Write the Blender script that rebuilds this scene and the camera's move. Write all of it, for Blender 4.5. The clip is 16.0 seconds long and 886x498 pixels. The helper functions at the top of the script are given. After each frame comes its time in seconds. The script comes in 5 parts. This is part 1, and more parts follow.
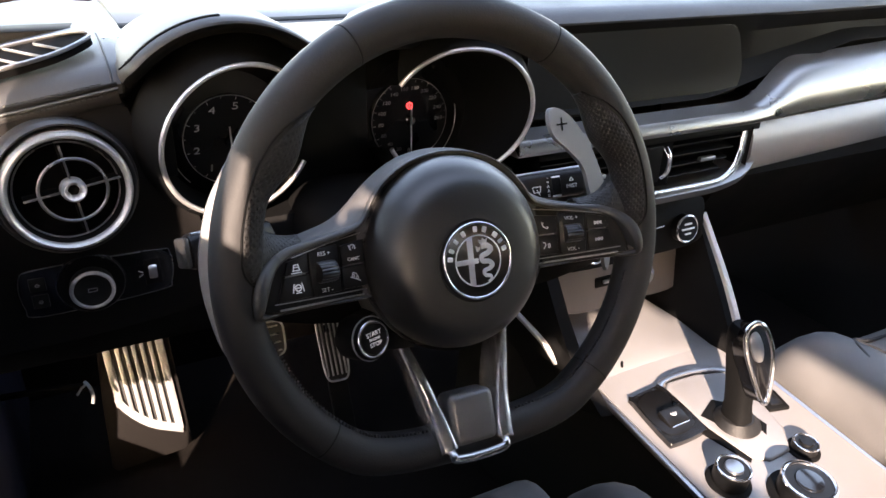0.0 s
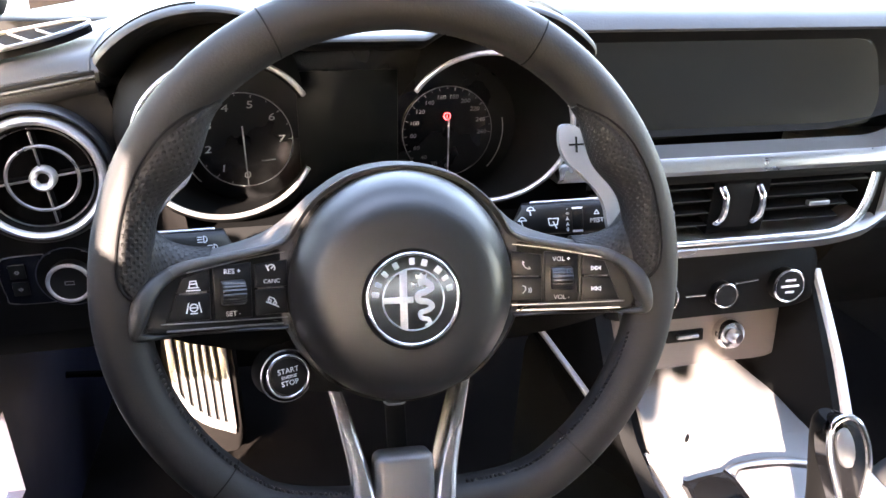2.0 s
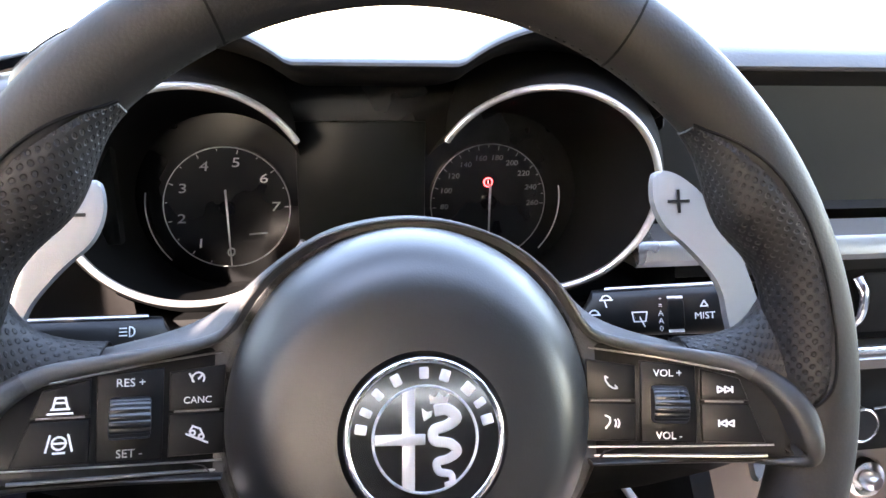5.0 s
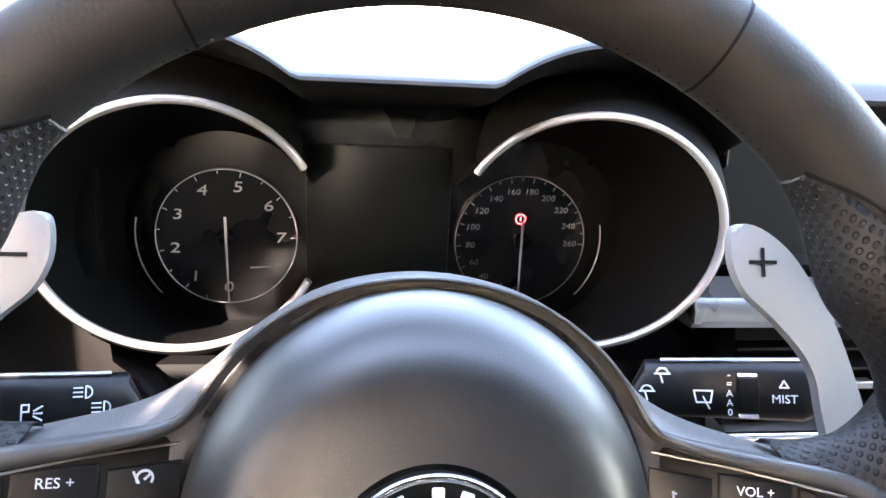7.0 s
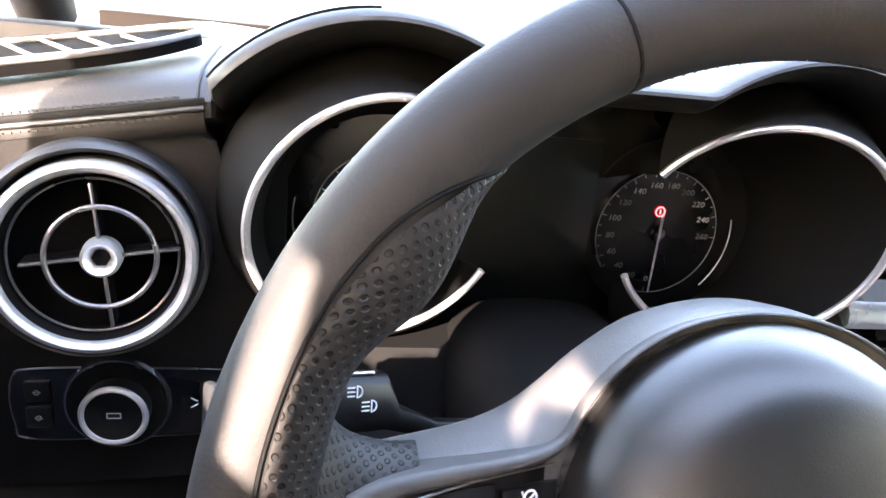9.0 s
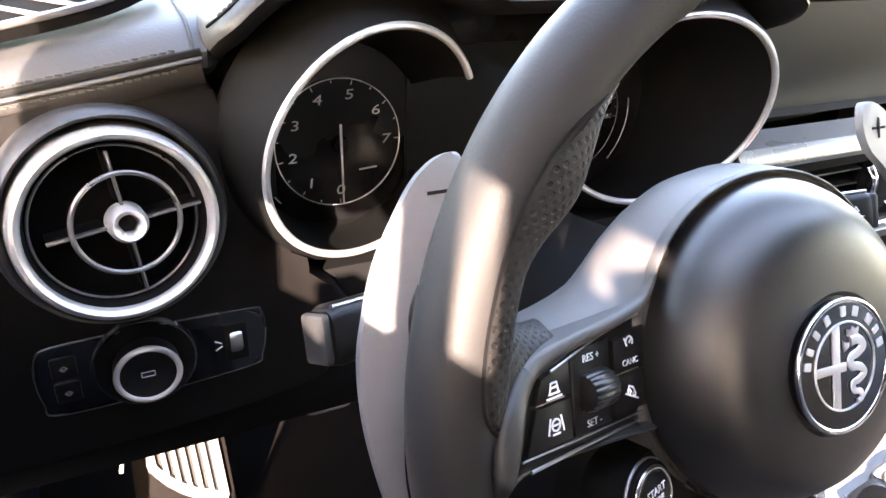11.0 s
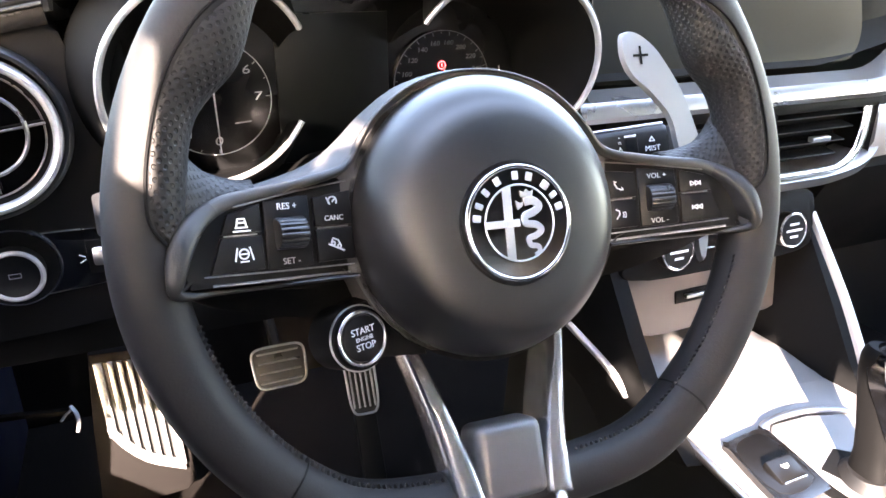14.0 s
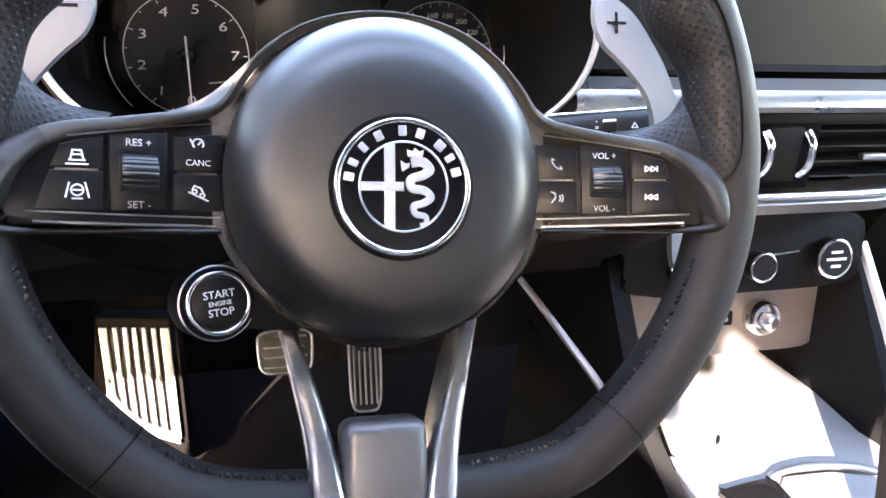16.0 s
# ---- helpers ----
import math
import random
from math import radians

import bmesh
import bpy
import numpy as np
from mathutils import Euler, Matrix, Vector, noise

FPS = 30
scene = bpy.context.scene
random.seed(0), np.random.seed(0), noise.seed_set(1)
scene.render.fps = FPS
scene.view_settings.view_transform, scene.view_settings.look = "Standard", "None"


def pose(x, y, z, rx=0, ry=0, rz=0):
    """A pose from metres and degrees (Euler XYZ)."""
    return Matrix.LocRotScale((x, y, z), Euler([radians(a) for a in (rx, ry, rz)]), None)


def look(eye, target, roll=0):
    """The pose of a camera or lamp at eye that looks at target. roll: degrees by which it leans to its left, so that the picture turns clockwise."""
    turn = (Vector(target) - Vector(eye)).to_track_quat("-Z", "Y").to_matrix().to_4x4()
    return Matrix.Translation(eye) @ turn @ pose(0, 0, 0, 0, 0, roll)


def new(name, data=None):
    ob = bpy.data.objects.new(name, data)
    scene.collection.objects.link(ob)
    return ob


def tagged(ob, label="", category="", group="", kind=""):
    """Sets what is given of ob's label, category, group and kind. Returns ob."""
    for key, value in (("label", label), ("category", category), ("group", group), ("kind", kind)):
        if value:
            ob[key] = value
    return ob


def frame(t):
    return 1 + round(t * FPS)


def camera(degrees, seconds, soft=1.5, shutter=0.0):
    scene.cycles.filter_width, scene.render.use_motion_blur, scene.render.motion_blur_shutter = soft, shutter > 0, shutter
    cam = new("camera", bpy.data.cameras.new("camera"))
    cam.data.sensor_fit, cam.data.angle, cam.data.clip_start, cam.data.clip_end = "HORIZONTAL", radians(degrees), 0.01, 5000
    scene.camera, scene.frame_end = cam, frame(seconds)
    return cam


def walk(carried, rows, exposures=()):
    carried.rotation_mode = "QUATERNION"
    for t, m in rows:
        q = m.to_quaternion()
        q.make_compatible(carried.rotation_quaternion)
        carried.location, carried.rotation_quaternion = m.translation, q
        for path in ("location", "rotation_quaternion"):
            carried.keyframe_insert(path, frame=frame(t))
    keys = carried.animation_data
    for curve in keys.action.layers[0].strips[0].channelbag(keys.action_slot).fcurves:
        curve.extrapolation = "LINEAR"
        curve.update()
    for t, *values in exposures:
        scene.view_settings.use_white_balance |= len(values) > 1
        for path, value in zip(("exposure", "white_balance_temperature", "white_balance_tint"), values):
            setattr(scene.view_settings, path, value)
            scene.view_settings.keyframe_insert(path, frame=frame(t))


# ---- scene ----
EXPOSURES = [(0.0, 4.15, 8500, 20), (0.5, 4.9, 8300, 19), (1.0, 5.27, 8150, 19), (2.5, 5.54, 7850, 19), (5.0, 5.6, 7650, 19), (8.0, 5.78, 7900, 19), (11.0, 5.52, 8400, 21), (12.0, 5.76, 8200, 20), (13.0, 5.88, 8000, 20), (14.0, 5.9, 7900, 19), (16.0, 5.84, 7650, 19)]
# The camera: seconds, place in metres, turn in degrees. The wheel's hub is at (0, 0, 0.6).
cam = camera(63.9, 16.0)
PATH = [
    (0.0, -0.2397, -0.3911, 0.8317, 64.00, -1.60, -27.50),
    (0.5, -0.1694, -0.3835, 0.8207, 63.27, -0.83, -23.33),
    (1.0, -0.1206, -0.3730, 0.8194, 64.52, -1.21, -18.10),
    (1.5, -0.0900, -0.3672, 0.8119, 64.81, -0.53, -14.24),
    (2.0, -0.0700, -0.3643, 0.8055, 65.11, -1.14, -12.95),
    (2.5, -0.0486, -0.3487, 0.7997, 65.47, -1.86, -12.17),
    (3.0, -0.0394, -0.3211, 0.7822, 65.33, -0.84, -11.26),
    (3.5, -0.0332, -0.3016, 0.7538, 66.07, 0.48, -11.46),
    (4.0, -0.0389, -0.2730, 0.7463, 70.31, 0.56, -11.39),
    (4.5, -0.0382, -0.2478, 0.7293, 72.03, 0.14, -11.01),
    (5.0, -0.0322, -0.2165, 0.7345, 73.42, -0.89, -9.51),
    (7.5, -0.0236, -0.1444, 0.7305, 75.08, -2.89, -7.05),
    (8.0, -0.0669, -0.1373, 0.7371, 73.39, -4.20, -7.26),
    (8.5, -0.1117, -0.1346, 0.7447, 72.19, -5.47, -7.33),
    (11.0, -0.2608, -0.1385, 0.7635, 64.13, -2.22, -26.65),
    (11.5, -0.2487, -0.1831, 0.7501, 63.29, -0.50, -26.42),
    (12.0, -0.2424, -0.2114, 0.7409, 63.19, 0.67, -26.39),
    (12.5, -0.2295, -0.2218, 0.7322, 64.17, 1.27, -25.70),
    (13.0, -0.2092, -0.2461, 0.7282, 64.88, 1.10, -25.82),
    (13.5, -0.1872, -0.2676, 0.7240, 66.14, 0.53, -25.65),
    (14.0, -0.1599, -0.2799, 0.7206, 67.22, -0.21, -23.07),
    (14.5, -0.1391, -0.2859, 0.7147, 67.70, -0.85, -20.54),
    (15.0, -0.1177, -0.2871, 0.7042, 67.92, -1.54, -18.33),
    (15.5, -0.0854, -0.2837, 0.6950, 67.96, -2.56, -16.49),
    (16.0, -0.0594, -0.2734, 0.6863, 67.96, -2.82, -14.67),
]
walk(cam, [(t, pose(*row)) for t, *row in PATH], EXPOSURES)

# ---- world, sun ----
world = bpy.data.worlds.new("sky")
scene.world = world
world.use_nodes = True
SUN_TURN, SUN_RISE = 148.0, 21.8
sky = world.node_tree.nodes.new("ShaderNodeTexSky")
sky.sky_type, sky.sun_disc = "NISHITA", False
sky.sun_elevation, sky.sun_rotation = radians(SUN_RISE), radians(-SUN_TURN)
sky.dust_density, sky.air_density = 1.2, 1.0
background = world.node_tree.nodes["Background"]
background.inputs["Strength"].default_value = 0.15
world.node_tree.links.new(sky.outputs[0], background.inputs["Color"])
sun = new("sun", bpy.data.lights.new("sun", "SUN"))
sun.data.energy, sun.data.angle, sun.data.color = 2.0, radians(0.6), (1.0, 0.93, 0.90)
# SUN_TURN counts from straight ahead (+y) to the left
sun_from = Vector((-math.sin(radians(SUN_TURN)) * math.cos(radians(SUN_RISE)), math.cos(radians(SUN_TURN)) * math.cos(radians(SUN_RISE)), math.sin(radians(SUN_RISE))))
sun.matrix_world = look(sun_from * 5, (0, 0, 0))


# ---- materials ----
def material(name, color, rough=0.5, metal=0.0, vary=0.15, grain=600.0, bump=0.1, large=9.0, coat=0.0, spec=0.5):
    """Two scales of variation: fine grain with relief, and broad soft wear in colour and gloss."""
    m = bpy.data.materials.new(name)
    m.use_nodes = True
    n, link = m.node_tree.nodes, m.node_tree.links.new
    b = n["Principled BSDF"]
    where = n.new("ShaderNodeTexCoord")
    fine, broad = n.new("ShaderNodeTexNoise"), n.new("ShaderNodeTexNoise")
    fine.inputs["Scale"].default_value, fine.inputs["Detail"].default_value = grain, 3.0
    broad.inputs["Scale"].default_value, broad.inputs["Detail"].default_value = large, 4.0
    link(where.outputs["Object"], fine.inputs["Vector"])
    link(where.outputs["Object"], broad.inputs["Vector"])
    ramp = n.new("ShaderNodeMapRange")
    ramp.inputs["From Min"].default_value, ramp.inputs["From Max"].default_value = 0.3, 0.7
    ramp.inputs["To Min"].default_value, ramp.inputs["To Max"].default_value = 1 - vary, 1 + vary
    link(broad.outputs["Fac"], ramp.inputs["Value"])
    mix = n.new("ShaderNodeVectorMath")
    mix.operation = "SCALE"
    mix.inputs[0].default_value = color
    link(ramp.outputs[0], mix.inputs["Scale"])
    link(mix.outputs[0], b.inputs["Base Color"])
    gloss = n.new("ShaderNodeMapRange")
    gloss.inputs["From Min"].default_value, gloss.inputs["From Max"].default_value = 0.3, 0.7
    gloss.inputs["To Min"].default_value, gloss.inputs["To Max"].default_value = max(rough - 0.06, 0.02), min(rough + 0.08, 1)
    link(broad.outputs["Fac"], gloss.inputs["Value"])
    link(gloss.outputs[0], b.inputs["Roughness"])
    b.inputs["Metallic"].default_value = metal
    b.inputs["Specular IOR Level"].default_value = spec
    b.inputs["Coat Weight"].default_value = coat
    b.inputs["Coat Roughness"].default_value = 0.08
    if bump:
        relief = n.new("ShaderNodeBump")
        relief.inputs["Strength"].default_value, relief.inputs["Distance"].default_value = bump, 0.0006
        link(fine.outputs["Fac"], relief.inputs["Height"])
        link(relief.outputs[0], b.inputs["Normal"])
    return m


def perforated(name, color, rough, pitch=0.0034, hole=0.24):
    """Leather with rows of small punched holes."""
    m = material(name, color, rough, vary=0.12, grain=900, bump=0.15, spec=0.22)
    n, link = m.node_tree.nodes, m.node_tree.links.new
    b = n["Principled BSDF"]
    where = n.new("ShaderNodeTexCoord")
    turned = n.new("ShaderNodeMapping")
    turned.inputs["Rotation"].default_value = (0, 0, radians(38))
    turned.inputs["Scale"].default_value = (1 / pitch, 1 / pitch, 0)
    link(where.outputs["UV"], turned.inputs["Vector"])
    cell = n.new("ShaderNodeVectorMath")
    cell.operation = "FRACTION"
    link(turned.outputs[0], cell.inputs[0])
    far = n.new("ShaderNodeVectorMath")
    far.operation = "DISTANCE"
    far.inputs[1].default_value = (0.5, 0.5, 0)
    link(cell.outputs[0], far.inputs[0])
    step = n.new("ShaderNodeMapRange")
    step.inputs["From Min"].default_value, step.inputs["From Max"].default_value = hole * 0.75, hole * 1.25
    link(far.outputs["Value"], step.inputs["Value"])
    shade = n.new("ShaderNodeMix")
    shade.data_type = "RGBA"
    shade.inputs["A"].default_value, shade.inputs["B"].default_value = tuple(0.45 * v for v in color) + (1,), (*color, 1)
    link(step.outputs[0], shade.inputs["Factor"])
    link(shade.outputs["Result"], b.inputs["Base Color"])
    relief = n.new("ShaderNodeBump")
    relief.inputs["Strength"].default_value, relief.inputs["Distance"].default_value = 0.65, 0.0008
    link(step.outputs[0], relief.inputs["Height"])
    link(relief.outputs[0], b.inputs["Normal"])
    return m


def glowing(name, color, strength):
    m = bpy.data.materials.new(name)
    m.use_nodes = True
    b = m.node_tree.nodes["Principled BSDF"]
    b.inputs["Base Color"].default_value = (*color, 1)
    b.inputs["Emission Color"].default_value = (*color, 1)
    b.inputs["Emission Strength"].default_value = strength
    return m


# sky reflection on the block is raised into its base colour
BLOCK = material("block_leather_sheen", (0.060, 0.060, 0.062), 0.42, grain=900, bump=0.1, vary=0.12, spec=0.95)
LEATHER = material("black_leather", (0.0120, 0.0115, 0.0117), 0.60, grain=700, bump=0.2, vary=0.2, spec=0.28)
PERFORATED = perforated("perforated_leather", (0.0108, 0.0100, 0.0100), 0.46, 0.0034, 0.27)
SOFT = material("soft_black_plastic", (0.0065, 0.0063, 0.0063), 0.48, grain=1100, bump=0.25, vary=0.15, spec=0.35)
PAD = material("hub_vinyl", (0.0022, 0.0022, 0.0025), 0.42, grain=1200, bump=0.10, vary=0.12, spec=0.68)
# the saddle's sheen is put into its pale base colour
SPOKE = material("spoke_vinyl_sheen", (0.055, 0.053, 0.0525), 0.5, grain=1100, bump=0.2, vary=0.12, spec=0.4)
DASH = material("dash_leather", (0.0138, 0.0139, 0.0144), 0.5, grain=500, bump=0.3, vary=0.15)
PANEL = material("dash_panel_brown_black", (0.0042, 0.0036, 0.0034), 0.5, grain=900, bump=0.2, vary=0.15, spec=0.12)
GLOSS = material("gloss_black", (0.004, 0.004, 0.0045), 0.12, grain=300, bump=0.0, vary=0.1, coat=0.5)
BLACK = material("matt_black", (0.0028, 0.0028, 0.0029), 0.65, grain=800, bump=0.15, vary=0.15, spec=0.09)
# near-zero black: shade inside vents and slots put into the colour
VOID = material("shade_black", (0.001, 0.001, 0.001), 0.9, grain=500, bump=0.1, vary=0.1, spec=0.05)
BUTTON = material("button_black", (0.0034, 0.0034, 0.0037), 0.4, grain=900, bump=0.08, vary=0.1, spec=0.24)
DIAL = material("dial_black", (0.0035, 0.0035, 0.0037), 0.26, grain=300, bump=0.0, vary=0.1, spec=0.3)
DISPLAY = material("display_glass", (0.0052, 0.0064, 0.0068), 0.30, grain=200, bump=0.0, vary=0.1, large=3, spec=0.15)
TRIM = material("grey_trim", (0.22, 0.216, 0.215), 0.30, metal=0.85, grain=1500, bump=0.06, vary=0.08)
SCREEN = material("screen_glass", (0.0036, 0.0042, 0.0040), 0.34, grain=200, bump=0.0, vary=0.25, large=5, spec=0.36)
CHROME = material("satin_chrome", (0.72, 0.72, 0.73), 0.2, metal=1.0, grain=800, bump=0.03, vary=0.05)
SATIN = material("satin_silver", (0.4, 0.4, 0.41), 0.33, metal=1.0, grain=1500, bump=0.06, vary=0.06)
PADDLE = material("cast_aluminium", (0.165, 0.165, 0.169), 0.5, metal=0.45, grain=1600, bump=0.12, vary=0.06)
SILVER = material("silver_trim", (0.200, 0.193, 0.192), 0.38, metal=0.25, grain=1500, bump=0.08, vary=0.06)
KICK = material("brown_plastic", (0.0050, 0.0042, 0.0039), 0.75, grain=900, bump=0.2, vary=0.15, spec=0.06)
# one bezel in two tones: its sky-lit top run is coloured paler
BEAD = material("bead_vinyl_skylit", (0.040, 0.039, 0.0388), 0.46, grain=1200, bump=0.12, vary=0.1, spec=0.36)
BEADGREY = material("bead_vinyl_dark", (0.016, 0.0155, 0.0154), 0.45, grain=1100, bump=0.15, vary=0.12, spec=0.4)
BADGE = material("brushed_badge_silver", (0.50, 0.50, 0.51), 0.34, metal=0.55, grain=1500, bump=0.04, vary=0.05)
POD = material("satin_black_pod", (0.0042, 0.0042, 0.0045), 0.30, grain=600, bump=0.03, vary=0.1, spec=0.22)
ROLLER = material("roller_black", (0.006, 0.006, 0.0064), 0.28, grain=900, bump=0.05, vary=0.1, spec=0.6)
RING = material("satin_ring", (0.56, 0.55, 0.545), 0.34, metal=0.75, grain=1500, bump=0.04, vary=0.05)
VENTRING = material("vent_ring_silver", (0.37, 0.366, 0.362), 0.34, metal=0.6, grain=1500, bump=0.04, vary=0.05)
BAR = material("pale_satin_bar", (0.45, 0.44, 0.435), 0.36, metal=0.3, grain=1500, bump=0.05, vary=0.05)
# silver fascia browned and darkened for the shade it lies in
FASCIA = material("shaded_fascia_silver", (0.10, 0.086, 0.080), 0.42, metal=0.2, grain=1300, bump=0.08, vary=0.08)
ARM = material("brushed_arm", (0.40, 0.40, 0.405), 0.25, metal=0.85, grain=1500, bump=0.05, vary=0.05)
STEEL = material("pedal_steel", (0.24, 0.24, 0.244), 0.42, metal=0.6, grain=900, bump=0.1, vary=0.12)
CARPET = material("dark_carpet", (0.0076, 0.0063, 0.0057), 0.95, grain=1800, bump=0.9, vary=0.25, spec=0.05)
RUBBER = material("black_rubber", (0.005, 0.005, 0.005), 0.7, grain=700, bump=0.2)
# same leather as the passenger seat, darkened to throw back less light
DARKSEAT = material("seat_leather_dim", (0.062, 0.059, 0.058), 0.5, grain=420, bump=0.3, vary=0.18)
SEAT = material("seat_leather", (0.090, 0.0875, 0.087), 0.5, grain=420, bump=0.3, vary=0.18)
THREAD = material("dark_thread", (0.013, 0.013, 0.0135), 0.7, grain=3000, bump=0.3)
MARK = material("white_print", (0.72, 0.72, 0.72), 0.5, grain=900, bump=0.0, vary=0.05)
DIM = material("grey_print", (0.24, 0.24, 0.25), 0.5, grain=900, bump=0.0, vary=0.05)
LINING = material("roof_lining", (0.007, 0.0069, 0.0069), 0.9, grain=900, bump=0.3)
PAINT = material("car_body_paint", (0.008, 0.009, 0.02), 0.5, grain=500, bump=0.0, coat=0.0)
ASPHALT = material("pale_paving", (0.115, 0.113, 0.112), 0.9, grain=90, bump=0.5, large=0.6, vary=0.25)
RED = glowing("red_warning_light", (1.0, 0.10, 0.12), 0.22)


# ---- shapes ----
def part(name, data, mat, parent, label="", m=None, smooth=True):
    """One mesh object under a thing or a part."""
    if isinstance(data, bmesh.types.BMesh):
        mesh = bpy.data.meshes.new(name)
        bmesh.ops.recalc_face_normals(data, faces=data.faces)
        data.to_mesh(mesh)
        data.free()
    else:
        mesh = data
    if not mesh.materials:
        mesh.materials.append(mat)
    if smooth and len(mesh.polygons):
        mesh.polygons.foreach_set("use_smooth", [True] * len(mesh.polygons))
        mesh.set_sharp_from_angle(angle=radians(38))
    ob = new(name, mesh)
    ob.parent = parent
    if m is not None:
        ob.matrix_basis = m
    if label:
        ob["label"] = label
    return ob


def thing(name, m, label, category, group="", kind=""):
    ob = new(name)
    ob.empty_display_size = 0.02
    ob.matrix_basis = m
    return tagged(ob, label, category, group, kind)


def rings_mesh(rings, closed=True, caps=True, loop=False):
    """Skin over rings of equal length; closed: each ring is a loop; loop: the last ring meets the first."""
    bm = bmesh.new()
    rows = [[bm.verts.new(p) for p in ring] for ring in rings]
    n = len(rows[0])
    pairs = list(zip(rows, rows[1:])) + ([(rows[-1], rows[0])] if loop else [])
    for a, b in pairs:
        for i in range(n if closed else n - 1):
            j = (i + 1) % n
            bm.faces.new((a[i], a[j], b[j], b[i]))
    if caps and closed and not loop:
        bm.faces.new(rows[0][::-1])
        bm.faces.new(rows[-1])
    return bm


def lathe(profile, segments=48):
    """Turn (radius, z) round the z axis; radii of 0 become points."""
    bm = bmesh.new()
    rows = []
    for r, z in profile:
        if r <= 1e-6:
            rows.append([bm.verts.new((0, 0, z))])
        else:
            rows.append([bm.verts.new((r * math.cos(2 * math.pi * i / segments), r * math.sin(2 * math.pi * i / segments), z)) for i in range(segments)])
    for a, b in zip(rows, rows[1:]):
        for i in range(segments):
            j = (i + 1) % segments
            if len(a) == 1 and len(b) > 1:
                bm.faces.new((a[0], b[j], b[i]))
            elif len(b) == 1 and len(a) > 1:
                bm.faces.new((a[i], a[j], b[0]))
            elif len(a) > 1:
                bm.faces.new((a[i], a[j], b[j], b[i]))
    return bm


def skin(rings):
    """An open skin over rings, with surface coordinates in metres for its pattern."""
    bm = rings_mesh(rings, closed=False, caps=False)
    uv = bm.loops.layers.uv.new("surface")
    rows, middle, along, places = len(rings), len(rings[0]) // 2, 0.0, {}
    for i in range(rows):
        if i:
            along += (Vector(rings[i][middle]) - Vector(rings[i - 1][middle])).length
        around = [0.0]
        for a, b in zip(rings[i], rings[i][1:]):
            around.append(around[-1] + (Vector(b) - Vector(a)).length)
        for j, v in enumerate(around):
            places[i * len(around) + j] = (along, v - around[middle])
    bm.verts.index_update()
    for face in bm.faces:
        for loop in face.loops:
            loop[uv].uv = places[loop.vert.index]
    return bm


def torus(R, r, segments=64, sides=12, squash=1.0):
    rings = []
    for i in range(segments):
        a = 2 * math.pi * i / segments
        rings.append([((R + r * math.cos(b)) * math.cos(a), (R + r * math.cos(b)) * math.sin(a), squash * r * math.sin(b)) for b in [2 * math.pi * k / sides for k in range(sides)]])
    return rings_mesh(rings, loop=True)


def block(x, y, z, bevel=0.002, segments=2):
    """A box from ranges, with rounded edges."""
    bm = bmesh.new()
    bmesh.ops.create_cube(bm, size=1.0)
    for v in bm.verts:
        v.co = Vector(((x[0] + x[1]) / 2 + v.co.x * (x[1] - x[0]), (y[0] + y[1]) / 2 + v.co.y * (y[1] - y[0]), (z[0] + z[1]) / 2 + v.co.z * (z[1] - z[0])))
    if bevel:
        bmesh.ops.bevel(bm, geom=bm.edges[:], offset=bevel, segments=segments, profile=0.5, affect="EDGES")
    return bm


def slab(outline, z0, z1, bevel=0.001, segments=2):
    """A flat plate of any outline between two heights, with rounded rims."""
    bm = bmesh.new()
    low = [bm.verts.new((x, y, z0)) for x, y in outline]
    high = [bm.verts.new((x, y, z1)) for x, y in outline]
    bm.faces.new(low[::-1])
    bm.faces.new(high)
    n = len(outline)
    for i in range(n):
        bm.faces.new((low[i], low[(i + 1) % n], high[(i + 1) % n], high[i]))
    if bevel:
        top = [e for e in bm.edges if all(v in high for v in e.verts)]
        bmesh.ops.bevel(bm, geom=top, offset=bevel, segments=segments, profile=0.5, affect="EDGES")
    return bm


def smoothed(points, steps=6, closed=True):
    """A Catmull-Rom curve through points."""
    pts = [Vector(p) for p in points]
    n, out = len(pts), []
    for i in range(n if closed else n - 1):
        if closed:
            a, b, c, d = pts[i - 1], pts[i], pts[(i + 1) % n], pts[(i + 2) % n]
        else:
            a, b, c, d = pts[max(i - 1, 0)], pts[i], pts[i + 1], pts[min(i + 2, n - 1)]
        for k in range(steps):
            t = k / steps
            out.append(0.5 * (2 * b + (c - a) * t + (2 * a - 5 * b + 4 * c - d) * t * t + (3 * b - a - 3 * c + d) * t ** 3))
    if not closed:
        out.append(pts[-1])
    return [tuple(p) for p in out]


def oval(w, h, n=16, power=2.0):
    """A rounded cross-section of half sizes w and h."""
    pts = []
    for i in range(n):
        a = 2 * math.pi * i / n
        c, s = math.cos(a), math.sin(a)
        pts.append((w * math.copysign(abs(c) ** (2 / power), c), h * math.copysign(abs(s) ** (2 / power), s)))
    return pts


def sweep(path, sections, up=(0, 0, 1), loop=False):
    """Carry cross-sections (one, or one a point) along a path; their x lies sideways and y along up."""
    pts = [Vector(p) for p in path]
    n, rings = len(pts), []
    for i, p in enumerate(pts):
        if loop:
            ahead = pts[(i + 1) % n] - pts[i - 1]
        else:
            ahead = pts[min(i + 1, n - 1)] - pts[max(i - 1, 0)]
        side = ahead.cross(Vector(up)).normalized()
        top = side.cross(ahead).normalized()
        section = sections[i] if isinstance(sections[0][0], (list, tuple)) else sections
        rings.append([p + side * x + top * y for x, y in section])
    return rings_mesh(rings, loop=loop)


